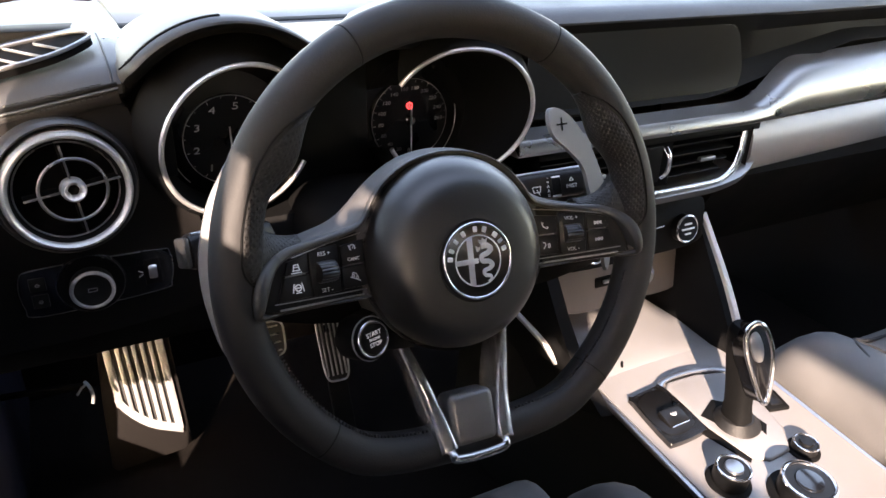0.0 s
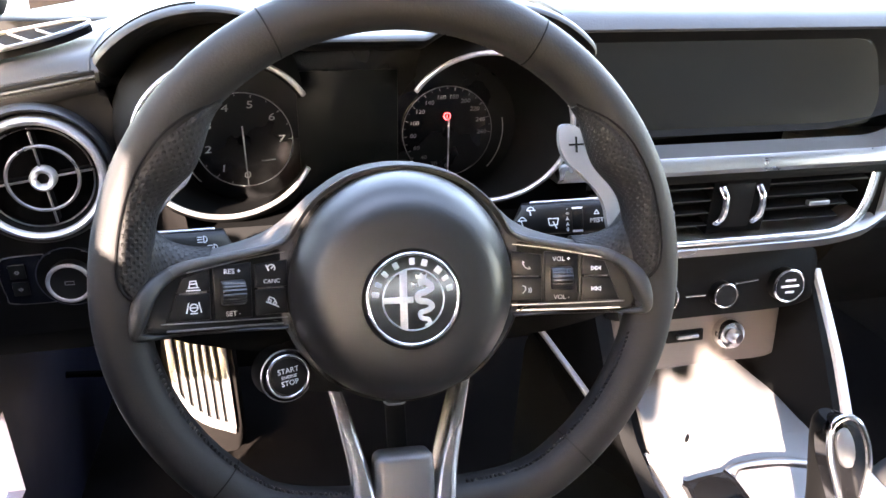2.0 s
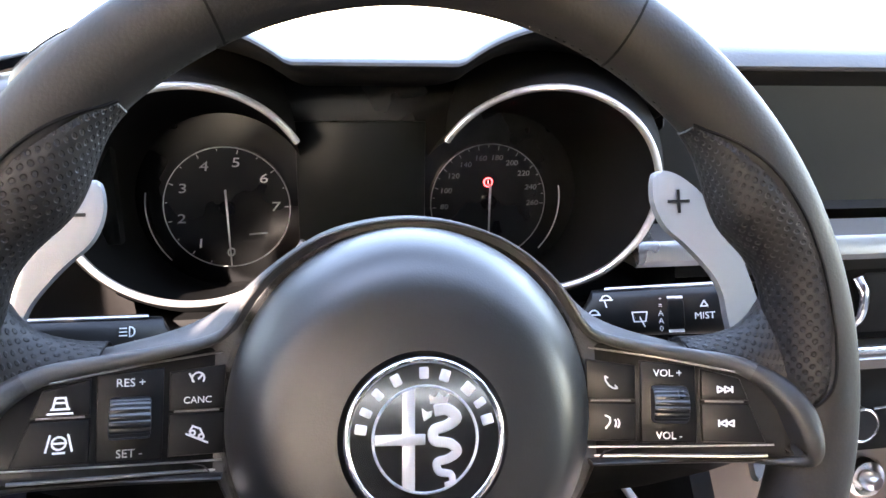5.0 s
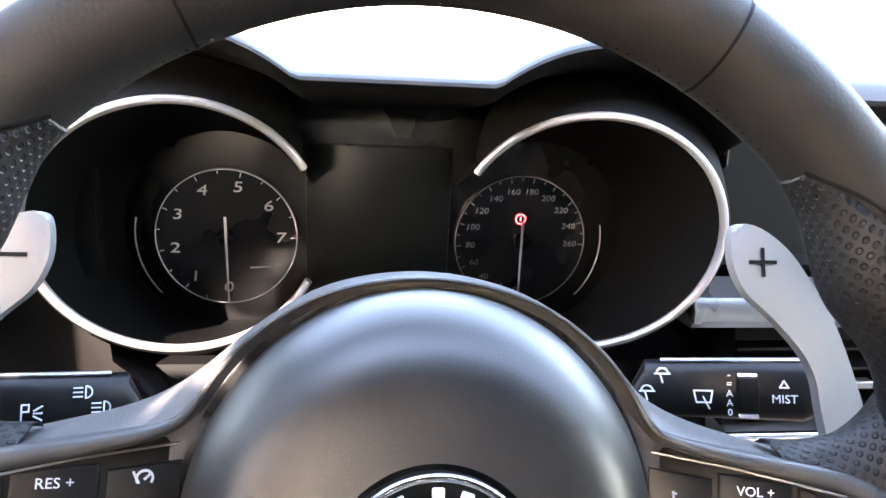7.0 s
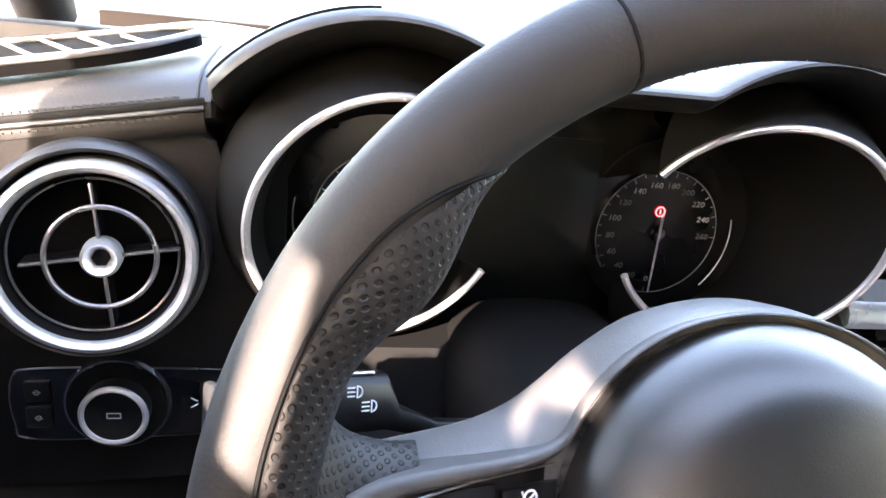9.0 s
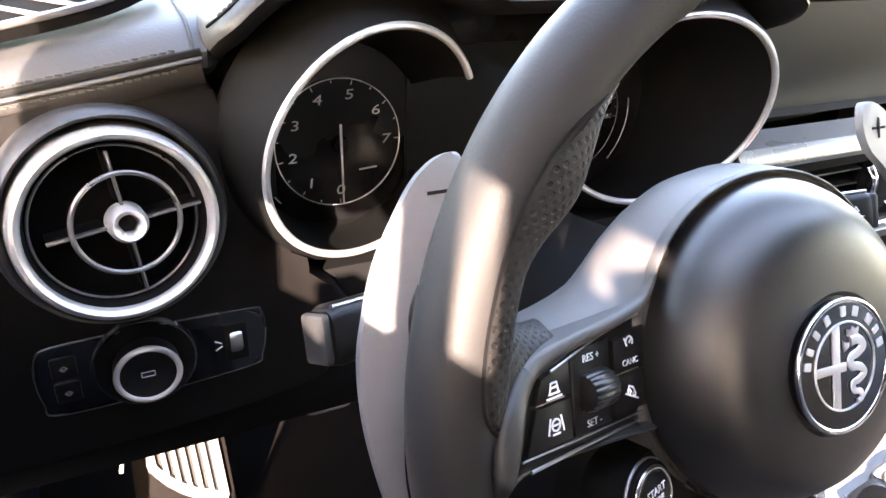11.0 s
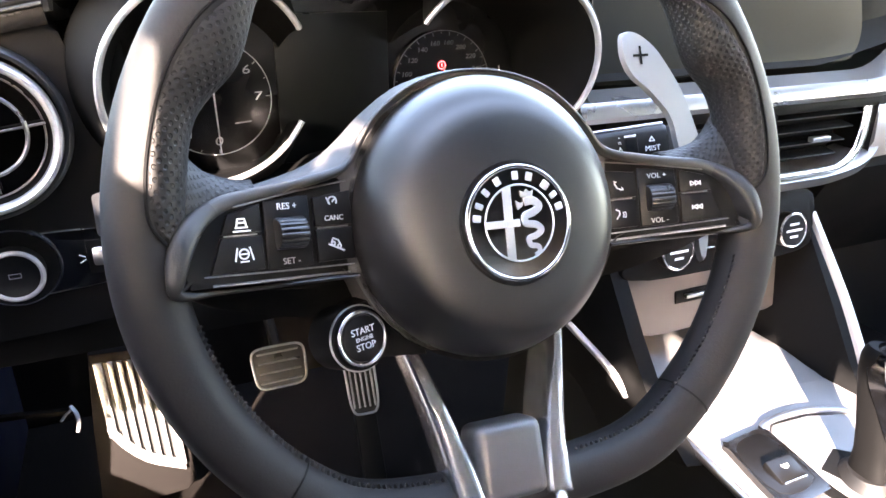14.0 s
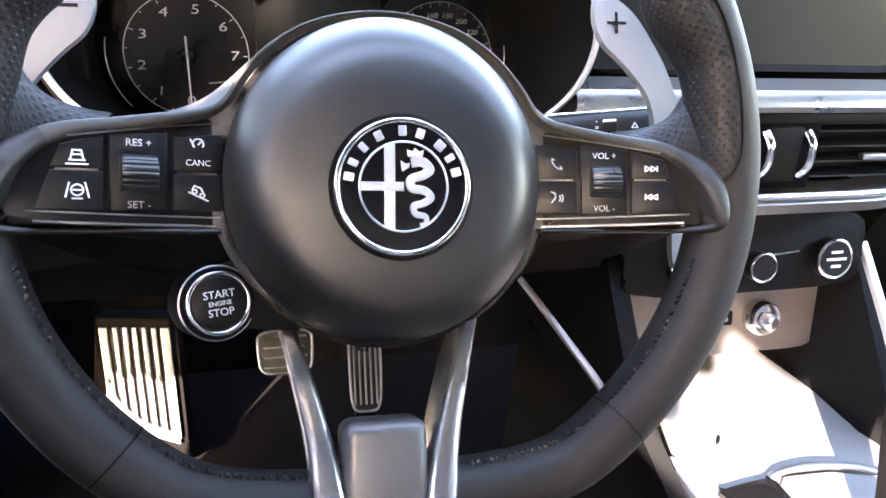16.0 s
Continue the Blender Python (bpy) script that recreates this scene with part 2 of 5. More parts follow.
def joined(*bms):
    """Several meshes as one."""
    out = bmesh.new()
    for bm in bms:
        mesh = bpy.data.meshes.new("join")
        bm.to_mesh(mesh)
        bm.free()
        out.from_mesh(mesh)
        bpy.data.meshes.remove(mesh)
    return out


def moved(bm, m):
    bm.transform(m)
    return bm


def strokes(lines, width, height=0.0003):
    """Thin raised lines for printed marks: each line is a row of 2D points."""
    bms = []
    for line in lines:
        for (x0, y0), (x1, y1) in zip(line, line[1:]):
            d = Vector((x1 - x0, y1 - y0))
            if d.length < 1e-7:
                continue
            d.normalize()
            s, e = Vector((-d.y, d.x)) * width / 2, d * width * 0.3
            a, b = Vector((x0, y0)) - e, Vector((x1, y1)) + e
            bms.append(slab([tuple(a - s), tuple(b - s), tuple(b + s), tuple(a + s)], 0, height, 0))
    return joined(*bms)


def circle2(cx, cy, r, n=24, a0=0.0, a1=360.0):
    return [(cx + r * math.cos(radians(a0 + (a1 - a0) * i / n)), cy + r * math.sin(radians(a0 + (a1 - a0) * i / n))) for i in range(n + 1)]


def lettering(words, size, parent, mat, m, name="lettering", label="", depth=0.0002, shear=0.0, spacing=1.0):
    """Raised printed words, centred, in the built-in font."""
    curve = bpy.data.curves.new(name, "FONT")
    curve.body, curve.size, curve.align_x, curve.align_y = words, size, "CENTER", "CENTER"
    curve.extrude, curve.shear, curve.space_character, curve.resolution_u = depth, shear, spacing, 3
    ob = bpy.data.objects.new("letters", curve)
    mesh = bpy.data.meshes.new_from_object(ob)
    bpy.data.objects.remove(ob)
    bpy.data.curves.remove(curve)
    mesh.materials.clear()
    return part(name, mesh, mat, parent, label, m, smooth=False)


def at(x, y, z=0.0, rz=0.0):
    return pose(x, y, z, 0, 0, rz)


# ---- the car's shell ----
def structure(name, bm, mat, label, category, smooth=False):
    return tagged(part(name, bm, mat, None, smooth=smooth), label, category, kind="structure")


structure("ground", block((-400, 400), (-400, 400), (-0.62, -0.5), 0), ASPHALT, "pale paved ground of the yard outside the car", "ground")
structure("floor", block((-0.42, 1.20), (-2.3, 0.86), (-0.06, 0.0), 0), CARPET, "dark carpet floor of the car's cabin", "floor")
structure("wall_front", block((-0.42, 1.20), (0.86, 0.90), (-0.06, 0.70), 0), CARPET, "dark carpeted bulkhead behind the pedals", "wall")
# rear wall and roof are out of view, near black to cut bounced light
structure("wall_rear", block((-0.42, 1.20), (-2.34, -2.3), (-0.06, 1.16), 0), LINING, "plain unseen rear end of the cabin", "wall")
structure("ceiling", block((-0.42, 1.24), (-2.3, -0.22), (1.181, 1.22), 0), LINING, "unseen roof lining of the car, darkened to cut bounce", "ceiling")


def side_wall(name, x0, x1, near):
    """A flank as blocks of y and z: sill, pillars and roof rail. On the near side the openings are made up, stepped to
    place sun patches.
    """
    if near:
        # made-up openings that place sun patches: from y to y, sill, header; then one for the footrest, likewise
        sun_slots = [(-2.2, -1.6, 0.98, 1.13), (-1.6, -1.45, 0.87, 1.05), (-1.45, -1.4, 0.835, 1.05), (-1.4, -1.2, 0.835, 1.0), (-1.2, -1.02, 0.797, 0.975), (-1.02, -0.955, 0.797, 0.905), (-0.955, -0.82, 0.797, 0.84), (-0.54, -0.495, 0.892, 0.915), (-0.495, -0.47, 0.865, 0.915), (-0.47, -0.45, 0.865, 0.893), (-0.407, -0.35, 0.815, 0.893), (-0.331, -0.27, 0.79, 0.86), (-0.27, -0.2, 0.757, 0.82), (-0.2, -0.135, 0.727, 0.8)]
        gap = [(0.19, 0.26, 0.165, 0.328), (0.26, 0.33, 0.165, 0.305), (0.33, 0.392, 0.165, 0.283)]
        spans = [(y0, y1, 0.13, sill) for y0, y1, sill, top in sun_slots + gap]
        spans += [(y0, y1, top, 1.18) for y0, y1, sill, top in sun_slots] + [(y0, y1, top, 0.69) for y0, y1, sill, top in gap]
        # sill, bulkhead end, door skin, and added posts and a mirror-foot block that stop the sun between the slots
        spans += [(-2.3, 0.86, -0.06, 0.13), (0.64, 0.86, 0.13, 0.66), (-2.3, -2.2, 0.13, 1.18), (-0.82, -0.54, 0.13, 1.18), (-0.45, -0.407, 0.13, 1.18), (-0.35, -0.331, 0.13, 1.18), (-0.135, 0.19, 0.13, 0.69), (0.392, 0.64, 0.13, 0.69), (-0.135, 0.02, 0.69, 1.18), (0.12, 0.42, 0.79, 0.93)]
    else:
        spans = [(-2.3, 0.86, -0.06, 0.62), (0.60, 0.86, 0.62, 0.66), (-2.3, -0.56, 0.62, 1.18), (-0.56, 0.12, 0.95, 1.18)]
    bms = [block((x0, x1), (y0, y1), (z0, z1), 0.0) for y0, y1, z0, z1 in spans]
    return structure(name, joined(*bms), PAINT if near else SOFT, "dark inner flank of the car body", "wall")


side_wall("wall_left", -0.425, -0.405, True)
side_wall("wall_right", 1.17, 1.24, False)
for name, x0, x1 in (("pillar_left", -0.42, -0.30), ("pillar_right", 1.20, 1.08)):
    rings = []
    for k in range(9):
        s = k / 8
        y, z, x = 0.68 - 0.92 * s, 0.70 + 0.44 * s ** 0.8, x0 + (x1 - x0) * s
        rings.append([(x + u, y + 0.6 * v, z + 0.8 * v) for u, v in oval(0.028, 0.03, 12)])
    structure(name, rings_mesh(rings), BLACK, "dark covered windscreen pillar", "pillar", True)

# ---- dashboard ----
dashboard = thing("dashboard", pose(0, 0, 0), "black leather-covered dashboard with silver trim band", "dashboard")


def hood_top(x):
    """Height of the twin-humped cowl over the dials."""
    u = abs(x)
    return max(0.637 + math.sqrt(max(0.109 ** 2 - (u - 0.118) ** 2, 0)), 0.7228 if u < 0.118 else 0.60)


def dash_edge(x):
    """y of the dash pad's front edge."""
    return 0.232 + (0.035 * min(max((-0.21 - x) / 0.2, 0), 1) ** 1.5) + 0.03 * min(max((x - 0.62) / 0.5, 0), 1)


def dash_height(x):
    """Height of the pad's front edge, lower towards the driver's door."""
    return 0.694 + 0.0250 * min(max((x - 0.15) / 0.04, 0), 1) + 0.19 * min(x + 0.206, 0)


# upper pad: a soft roll at the front, then a gentle fall to the windscreen
rings = []
for x in sorted([*np.linspace(-0.40, 1.18, 80), *np.linspace(-0.202, -0.1862, 8), -0.1855, 0.1855, 0.1865]):
    e, lift = dash_edge(x), dash_height(x)
    if abs(x) < 0.186:
        e = 0.40
    elif x < -0.186:
        e += 0.05 * min(max((x + 0.202) / 0.016, 0), 1) ** 1.6
    elif x > 0.15:
        e = 0.245 + 0.03 * min(max((x - 0.62) / 0.5, 0), 1)
    back = 0.035 * min(max((-0.12 - x) / 0.15, 0), 1)
    thin = 0.3 if x > 0.187 else 1.0  # a slim lip over the screen
    rings.append([(x, e + dy, lift + (dz * thin if -0.015 < dz < 0 and dy < 0.02 else dz) + back * max((dy - 0.12) / 0.32, 0) ** 1.3) for dy, dz in ((0.05, -0.02), (0.012, -0.014), (0.001, -0.008), (0.0, 0.0), (0.006, 0.008), (0.02, 0.014), (0.08, 0.02), (0.2, 0.016), (0.36, 0.0), (0.44, -0.008), (0.44, -0.03), (0.12, -0.04))])
part("upper_pad", rings_mesh(rings), DASH, dashboard, "soft grained black upper dash pad")

# seam lines with thread on the pad beside the dials
bms = []
for x in np.arange(-0.395, -0.215, 0.0042):
    e = dash_edge(x)
    for dz, dy in ((0.0030, -0.0002), (-0.0064, -0.0022)):
        bms.append(moved(block((-0.0015, 0.0015), (-0.0005, 0.0005), (-0.0005, 0.0005), 0), Matrix.Translation((x, e + dy + 0.0012, dash_height(x) + dz))))
part("stitching", joined(*bms), THREAD, dashboard, "double row of dark stitches", smooth=False)

# rolled front edge: a dark groove, a soft lip and the dark return under it
EDGE = [x for x in np.linspace(-0.40, -0.205, 30)]
part("edge_groove", sweep([(x, dash_edge(x) + 0.0002, dash_height(x) - 0.0002) for x in EDGE], oval(0.0012, 0.0020, 8)), BLACK, dashboard, "dark groove under the stitches")
part("edge_lip", sweep([(x, dash_edge(x) - 0.0006, dash_height(x) - 0.0034) for x in EDGE], oval(0.0016, 0.0016, 10)), DASH, dashboard, "soft rolled lip of the dash pad")
part("edge_return", sweep([(x, dash_edge(x) + 0.0016, dash_height(x) - 0.0100) for x in EDGE], oval(0.0022, 0.0058, 10, 4.0)), PANEL, dashboard, "dark return under the lip")

# driver's side panel that carries the round vent
outline = smoothed([(-0.40, 0.647), (-0.30, 0.666), (-0.215, 0.684), (-0.196, 0.660), (-0.180, 0.615), (-0.160, 0.565), (-0.130, 0.535), (-0.125, 0.50), (-0.16, 0.478), (-0.26, 0.468), (-0.36, 0.47), (-0.40, 0.50), (-0.405, 0.60)], 5)
part("left_panel", slab(outline, -0.07, 0.0, 0.006, 3), PANEL, dashboard, "brown-black panel round the vent", pose(0, 0.238, 0, 90))
# knee panel under it, and the dark underside behind the column
rings = []
for x in np.linspace(-0.405, 0.235, 24):
    rings.append([(x, y, z) for y, z in ((0.262, 0.500), (0.244, 0.485), (0.242, 0.462), (0.252, 0.440), (0.30, 0.422), (0.40, 0.412), (0.55, 0.412), (0.60, 0.45), (0.60, 0.5))])
part("knee_panel", rings_mesh(rings), BLACK, dashboard, "black lower knee panel")
part("panel_end", slab([(-0.222, 0.60), (-0.165, 0.60), (-0.165, 0.702), (-0.222, 0.688)], -0.01, 0.0, 0.001), BLACK, dashboard, "", pose(0, 0.262, 0, 90))
# seam across the pad where it meets the cowl
part("pad_seam", sweep([(-0.2085, dash_edge(-0.2085) + dy, dash_height(-0.2085) + dz + 0.0004) for dy, dz in ((0.0, 0.0), (0.006, 0.008), (0.02, 0.014), (0.08, 0.02), (0.14, 0.0185))], oval(0.0009, 0.0006, 6)), THREAD, dashboard)
# filler behind the dials and under the pad
part("inner_wall", block((-0.39, 1.15), (0.42, 0.46), (0.42, 0.71), 0.004), BLACK, dashboard)

# silver band that runs under the screen and sweeps up on the far side
def band_edges(x):
    """Lower and upper edge of the silver band: it swells upwards on the passenger side."""
    u, v = min(max((x - 0.525) / 0.15, 0), 1), min(max((x - 0.60) / 0.4, 0), 1)
    return 0.5845 + 0.012 * v, 0.6055 + 0.036 * u * u * (3 - 2 * u) + 0.016 * v


rings = []
for x in np.linspace(0.178, 1.16, 60):
    low, high = band_edges(x)
    s = (high - low - 0.021) / 0.05
    half, zc, y0 = (high - low) / 2, (high + low) / 2, 0.216 + 0.02 * s
    rings.append([(x, y0 + dy, zc + dz) for dy, dz in ((0.03 + 0.03 * s, half + 0.003 + 0.007 * s), (0.016 + 0.012 * s, half - 0.001 + 0.003 * s), (0.006 + 0.012 * s, half * 0.7), (0.001 + 0.006 * s, half * 0.1), (0.0, -half * 0.5), (0.004, -half), (0.03, -half - 0.002))])
part("trim_band", rings_mesh(rings), TRIM, dashboard, "satin silver band across the dash")

# recess for the screen
rings = []
for x in np.linspace(0.20, 1.16, 40):
    s = min(max((x - 0.50) / 0.3, 0), 1)
    rings.append([(x, 0.252 + 0.02 * s, 0.7155), (x, 0.276 + 0.03 * s, 0.69), (x, 0.284 + 0.02 * s, 0.64 + 0.04 * s), (x, 0.262 + 0.02 * s, 0.612 + 0.055 * s), (x, 0.40, 0.60), (x, 0.40, 0.712)])
part("screen_recess", rings_mesh(rings), BLACK, dashboard, "matt dark wall round the screen")

# far-side trim panel under the band
rings = []
for x in np.linspace(0.556, 1.16, 36):
    s, low = min(max((x - 0.555) / 0.4, 0), 1), band_edges(x)[0]
    rings.append([(x, 0.262, low - 0.003), (x, 0.236, low - 0.005), (x, 0.226, low - 0.020), (x, 0.224, 0.535 + 0.012 * s), (x, 0.234, 0.512 + 0.018 * s), (x, 0.262, 0.498 + 0.022 * s), (x, 0.40, 0.49), (x, 0.40, 0.57)])
part("far_trim_panel", rings_mesh(rings), SILVER, dashboard, "broad silver trim on the passenger side")
# grey lip under the middle vents
rings = []
for x in np.linspace(0.215, 0.60, 30):
    s = min(max((x - 0.47) / 0.12, 0), 1) ** 2
    z = 0.512 + 0.030 * s
    rings.append([(x, y + 0.03 * max((x - 0.53) / 0.07, 0) ** 1.5, z + dz) for y, dz in ((0.26, 0.0), (0.222, 0.0), (0.214, -0.006), (0.218, -0.016), (0.245, -0.024), (0.30, -0.026))])
part("lower_lip", rings_mesh(rings), TRIM, dashboard, "grey silver lip below the vents")
# dark lower dash on the passenger side
rings = []
for x in np.linspace(0.56, 1.16, 14):
    rings.append([(x, y, z) for y, z in ((0.27, 0.512), (0.262, 0.49), (0.30, 0.42), (0.36, 0.33), (0.46, 0.30), (0.5, 0.4), (0.45, 0.5))])
part("lower_panel", rings_mesh(rings), BLACK, dashboard, "black lower dash and glovebox")

# corner demister vent in the pad
demister = thing("demister_vent", pose(-0.303, 0.287, 0.7046, 7, -10.5, 4), "black slotted demister vent in the dash top", "air vent")
rim_line = smoothed([(0.089, 0.006), (0.070, 0.022), (0.0, 0.026), (-0.095, 0.028), (-0.097, -0.030), (0.0, -0.029), (0.050, -0.025), (0.078, -0.010)], 5)
part("frame", sweep([(x, y, 0.0015) for x, y in rim_line], oval(0.0012, 0.0020, 8), loop=True), SATIN, demister, "thin bright frame")
part("backing", slab(rim_line, -0.006, 0.0006, 0), VOID, demister, "near-black sheet for the slot's shade behind the slats")
slat = block((-0.0005, 0.0005), (-0.031, 0.031), (-0.001, 0.0016), 0.0003)
slat_mesh = bpy.data.meshes.new("slat")
slat.to_mesh(slat_mesh)
slat.free()
for k in range(8):
    x = -0.082 + 0.0195 * k
    part("slat", slat_mesh, PADDLE, demister, m=pose(x, -0.001, 0.0012, 0, 0, 30) @ Matrix.Diagonal((1, 1.0 if k < 6 else 0.82 - 0.25 * (k - 6), 1, 1)))

# ---- instrument cluster: twin dials in a humped cowl ----
cluster = thing("instrument_cluster", pose(0, 0.326, 0.609, 90), "twin-dial instrument cluster under a humped black cowl", "instrument cluster")
# cowl: outer skin from the windscreen to a rounded lip, then a dark lining; the ends tuck into the dash
xs = np.linspace(-0.202, 0.202, 93)
front = [(-0.206, 0.680), (-0.2055, 0.690)] + [(x, hood_top(x)) for x in xs] + [(0.2055, 0.690), (0.206, 0.680)]


def cowl_row(scale, y, drop):
    row = []
    for x, z in front:
        tuck = min(max((0.716 - z) / 0.026, 0), 1) ** 1.5
        row.append(Vector((x * scale, max(y, min(y + 0.05 * tuck, 0.27)), 0.62 + (z - 0.62) * scale - drop)))
    return row


to_cluster = cluster.matrix_basis.inverted()
part("cowl", moved(rings_mesh([cowl_row(1.0, 0.46, 0.03), cowl_row(1.0, 0.40, 0.014), cowl_row(1.006, 0.30, 0.001), cowl_row(1.004, 0.225, 0.0), cowl_row(1.0, 0.210, 0.0), cowl_row(0.996, 0.2045, 0.0006), cowl_row(0.991, 0.2020, 0.0018), cowl_row(0.986, 0.2015, 0.0030)], closed=False), to_cluster), DASH, cluster, "grained black cowl with two humps")
part("cowl_lining", moved(rings_mesh([cowl_row(0.987, 0.2020, 0.0028), cowl_row(0.977, 0.2035, 0.0045), cowl_row(0.966, 0.2085, 0.0070), cowl_row(0.957, 0.2165, 0.009), cowl_row(0.938, 0.235, 0.0095), cowl_row(0.91, 0.27, 0.010), cowl_row(0.88, 0.335, 0.012)], closed=False), to_cluster), BLACK, cluster, "matt black lining under the cowl")
part("backplate", slab([(-0.205, -0.08), (0.205, -0.08), (0.205, 0.105), (-0.205, 0.105)], -0.012, -0.002, 0.001), DIAL, cluster, "glossy black backplate")
part("lower_shroud", moved(rings_mesh([[(x, 0.262, 0.545), (x, 0.25, 0.50), (x, 0.33, 0.47), (x, 0.345, 0.55)] for x in np.linspace(-0.2, 0.215, 12)]), to_cluster), BLACK, cluster)
lip_line = cowl_row(1.002, 0.2125, -0.0003)
part("lip_groove", moved(sweep(lip_line[2:21], oval(0.0008, 0.0008, 6)), to_cluster), BLACK, cluster, "dark groove along the cowl's lip")
bms = []
for a, b in zip(lip_line[3:20], lip_line[4:21]):
    for k in (0.25, 0.75):
        m = (b - a).to_track_quat("X", "Z").to_matrix().to_4x4()
        m.translation = a.lerp(b, k) + Vector((0, 0.0035, 0.0002))
        bms.append(moved(block((-0.0012, 0.0012), (-0.0005, 0.0005), (-0.0005, 0.0005), 0), m))
part("stitching", moved(joined(*bms), to_cluster), THREAD, cluster, "row of dark stitches along the lip", smooth=False)
for side in (-1, 1):
    # metal ring, open towards the middle; inside it a funnel down to the dial, outside it a flared collar
    ring, funnel, collar = [], [], []
    for a in np.linspace(150, -152, 90):
        ca, sa = math.cos(radians(a)), math.sin(radians(a))
        ring.append((0.1107 * side + 0.0722 * ca * side, 0.0244 + 0.073 * sa, 0.0939 + 0.0224 * ca + 0.0204 * sa))
        fade = min(1.0, (150 - a) / 30, (a + 152) / 30)
        x, y, z = ring[-1]
        dx, dy = 0.0722 * ca * side, 0.073 * sa
        funnel.append([(x, y, z), (0.109 * side + dx * 0.96, 0.018 + dy * 0.97, z * 0.6), (0.105 * side + dx * 0.90, 0.004 + dy * 0.91, -0.0015)])
        out = 1 + 0.30 * fade
        collar.append([(x + dx * 0.02, y + dy * 0.02, z + 0.0012), (x + dx * 0.06 * fade, y + dy * 0.06 * fade, z - 0.001), (0.1107 * side + dx * out, 0.0244 + dy * out, z - 0.004 - 0.034 * fade)])
    part("funnel", rings_mesh(funnel, closed=False), BLACK, cluster, "black funnel round the dial")
    part("dial_ring", sweep(ring, oval(0.0024, 0.0026, 10), up=(0, 0, 1)), RING, cluster, "bright metal ring, open towards the middle")
    part("dial_collar", rings_mesh(collar, closed=False), BLACK, cluster, "dark flared collar outside the ring")

dial_l = part("tachometer", slab(circle2(-0.104, 0, 0.0465, 64)[:-1], -0.004, 0.002, 0.0005), DIAL, cluster, "black rev counter face")
dial_r = part("speedometer", slab(circle2(0.097, 0, 0.0470, 64)[:-1], -0.004, 0.002, 0.0005), DIAL, cluster, "black speedometer face")


def dial_marks(dial, cx, r, a_zero, a_full, names, size, mat, long_ticks, rim_mat, needle_at):
    part("outline", strokes([circle2(cx, 0, r, 90)], 0.0007), rim_mat, dial, m=at(0, 0, 0.002), smooth=False)
    ticks = []
    for k in range(long_ticks + 1):
        a = radians(a_zero + (a_full - a_zero) * k / long_ticks)
        inner = r - (0.004 if k % 2 == 0 else 0.0025)
        ticks.append([(cx + inner * math.cos(a), inner * math.sin(a)), (cx + (r - 0.0012) * math.cos(a), (r - 0.0012) * math.sin(a))])
    part("ticks", strokes(ticks, 0.0006), mat, dial, m=at(0, 0, 0.002), smooth=False)
    for text, share in names:
        a = radians(a_zero + (a_full - a_zero) * share)
        q = r - 0.0110 if size > 0.008 else r - 0.0105
        lettering(text, size, dial, mat, at(cx + q * math.cos(a), q * math.sin(a), 0.0022) @ Matrix.Diagonal((1.4 if size > 0.008 else 1.15, 1, 1, 1)), "numeral", shear=0.1)
    a = radians(needle_at)
    d, s = Vector((math.cos(a), math.sin(a))), Vector((-math.sin(a), math.cos(a)))
    c = Vector((cx, 0))
    tail, tip = c - d * 0.015, c + d * (r - 0.002)
    part("needle", slab([tuple(tail - s * 0.0008), tuple(tip - s * 0.0005), tuple(tip + s * 0.0005), tuple(tail + s * 0.0008)], 0.0064, 0.0072, 0), MARK, dial, "thin white needle", smooth=False)
    part("needle_hub", moved(lathe([(0, 0.0065), (0.005, 0.0062), (0.0062, 0.005), (0.0062, 0.002)], 32), Matrix.Translation((cx, 0, 0))), GLOSS, dial)


dial_marks(dial_l, -0.104, 0.0460, -90, -360, [(str(k), k / 7) for k in range(0, 8)], 0.0100, MARK, 14, MARK, -89)
dial_marks(dial_r, 0.097, 0.0465, -92, -362, [(str(20 * k), k / 13) for k in range(0, 14)], 0.0058, DIM, 26, DIM, -90)
# red parking-brake lamp: a ring with a bar inside
lamp = [circle2(0.096, 0.0165, 0.0034, 20), [(0.096, 0.0152), (0.096, 0.0178)]]
part("warning_lamp", strokes(lamp, 0.0008), RED, cluster, "glowing red warning light", at(0, 0, 0.0032), smooth=False)
part("fuel_arc", strokes([circle2(-0.104, 0, 0.0590, 14, 168, 222)], 0.0009), MARK, cluster, m=at(0, 0, 0.001), smooth=False)
part("temperature_arc", strokes([circle2(0.097, 0, 0.0590, 14, 12, -42)], 0.0009), MARK, cluster, m=at(0, 0, 0.001), smooth=False)
part("display", slab([(-0.052, -0.06), (0.046, -0.06), (0.046, 0.064), (-0.052, 0.064)], -0.004, 0.001, 0.001), DISPLAY, cluster, "dark switched-off display between the dials")
part("small_print", strokes([[(-0.089, -0.021), (-0.076, -0.020)]], 0.0012), DIM, dial_l, m=at(0, 0, 0.002), smooth=False)

# ---- round side vent ----
vent = thing("round_air_vent", pose(-0.2545, 0.212, 0.6165, 84, 0, 8), "round air vent with satin silver ring and four vanes", "air vent")
part("outer_ring", lathe([(0.0420, -0.004), (0.0424, 0.0006), (0.0434, 0.0030), (0.0454, 0.0042), (0.0472, 0.0034), (0.0483, 0.001), (0.0487, -0.004), (0.0487, -0.018), (0.0420, -0.018), (0.0420, -0.004)], 72), VENTRING, vent, "broad satin silver ring")
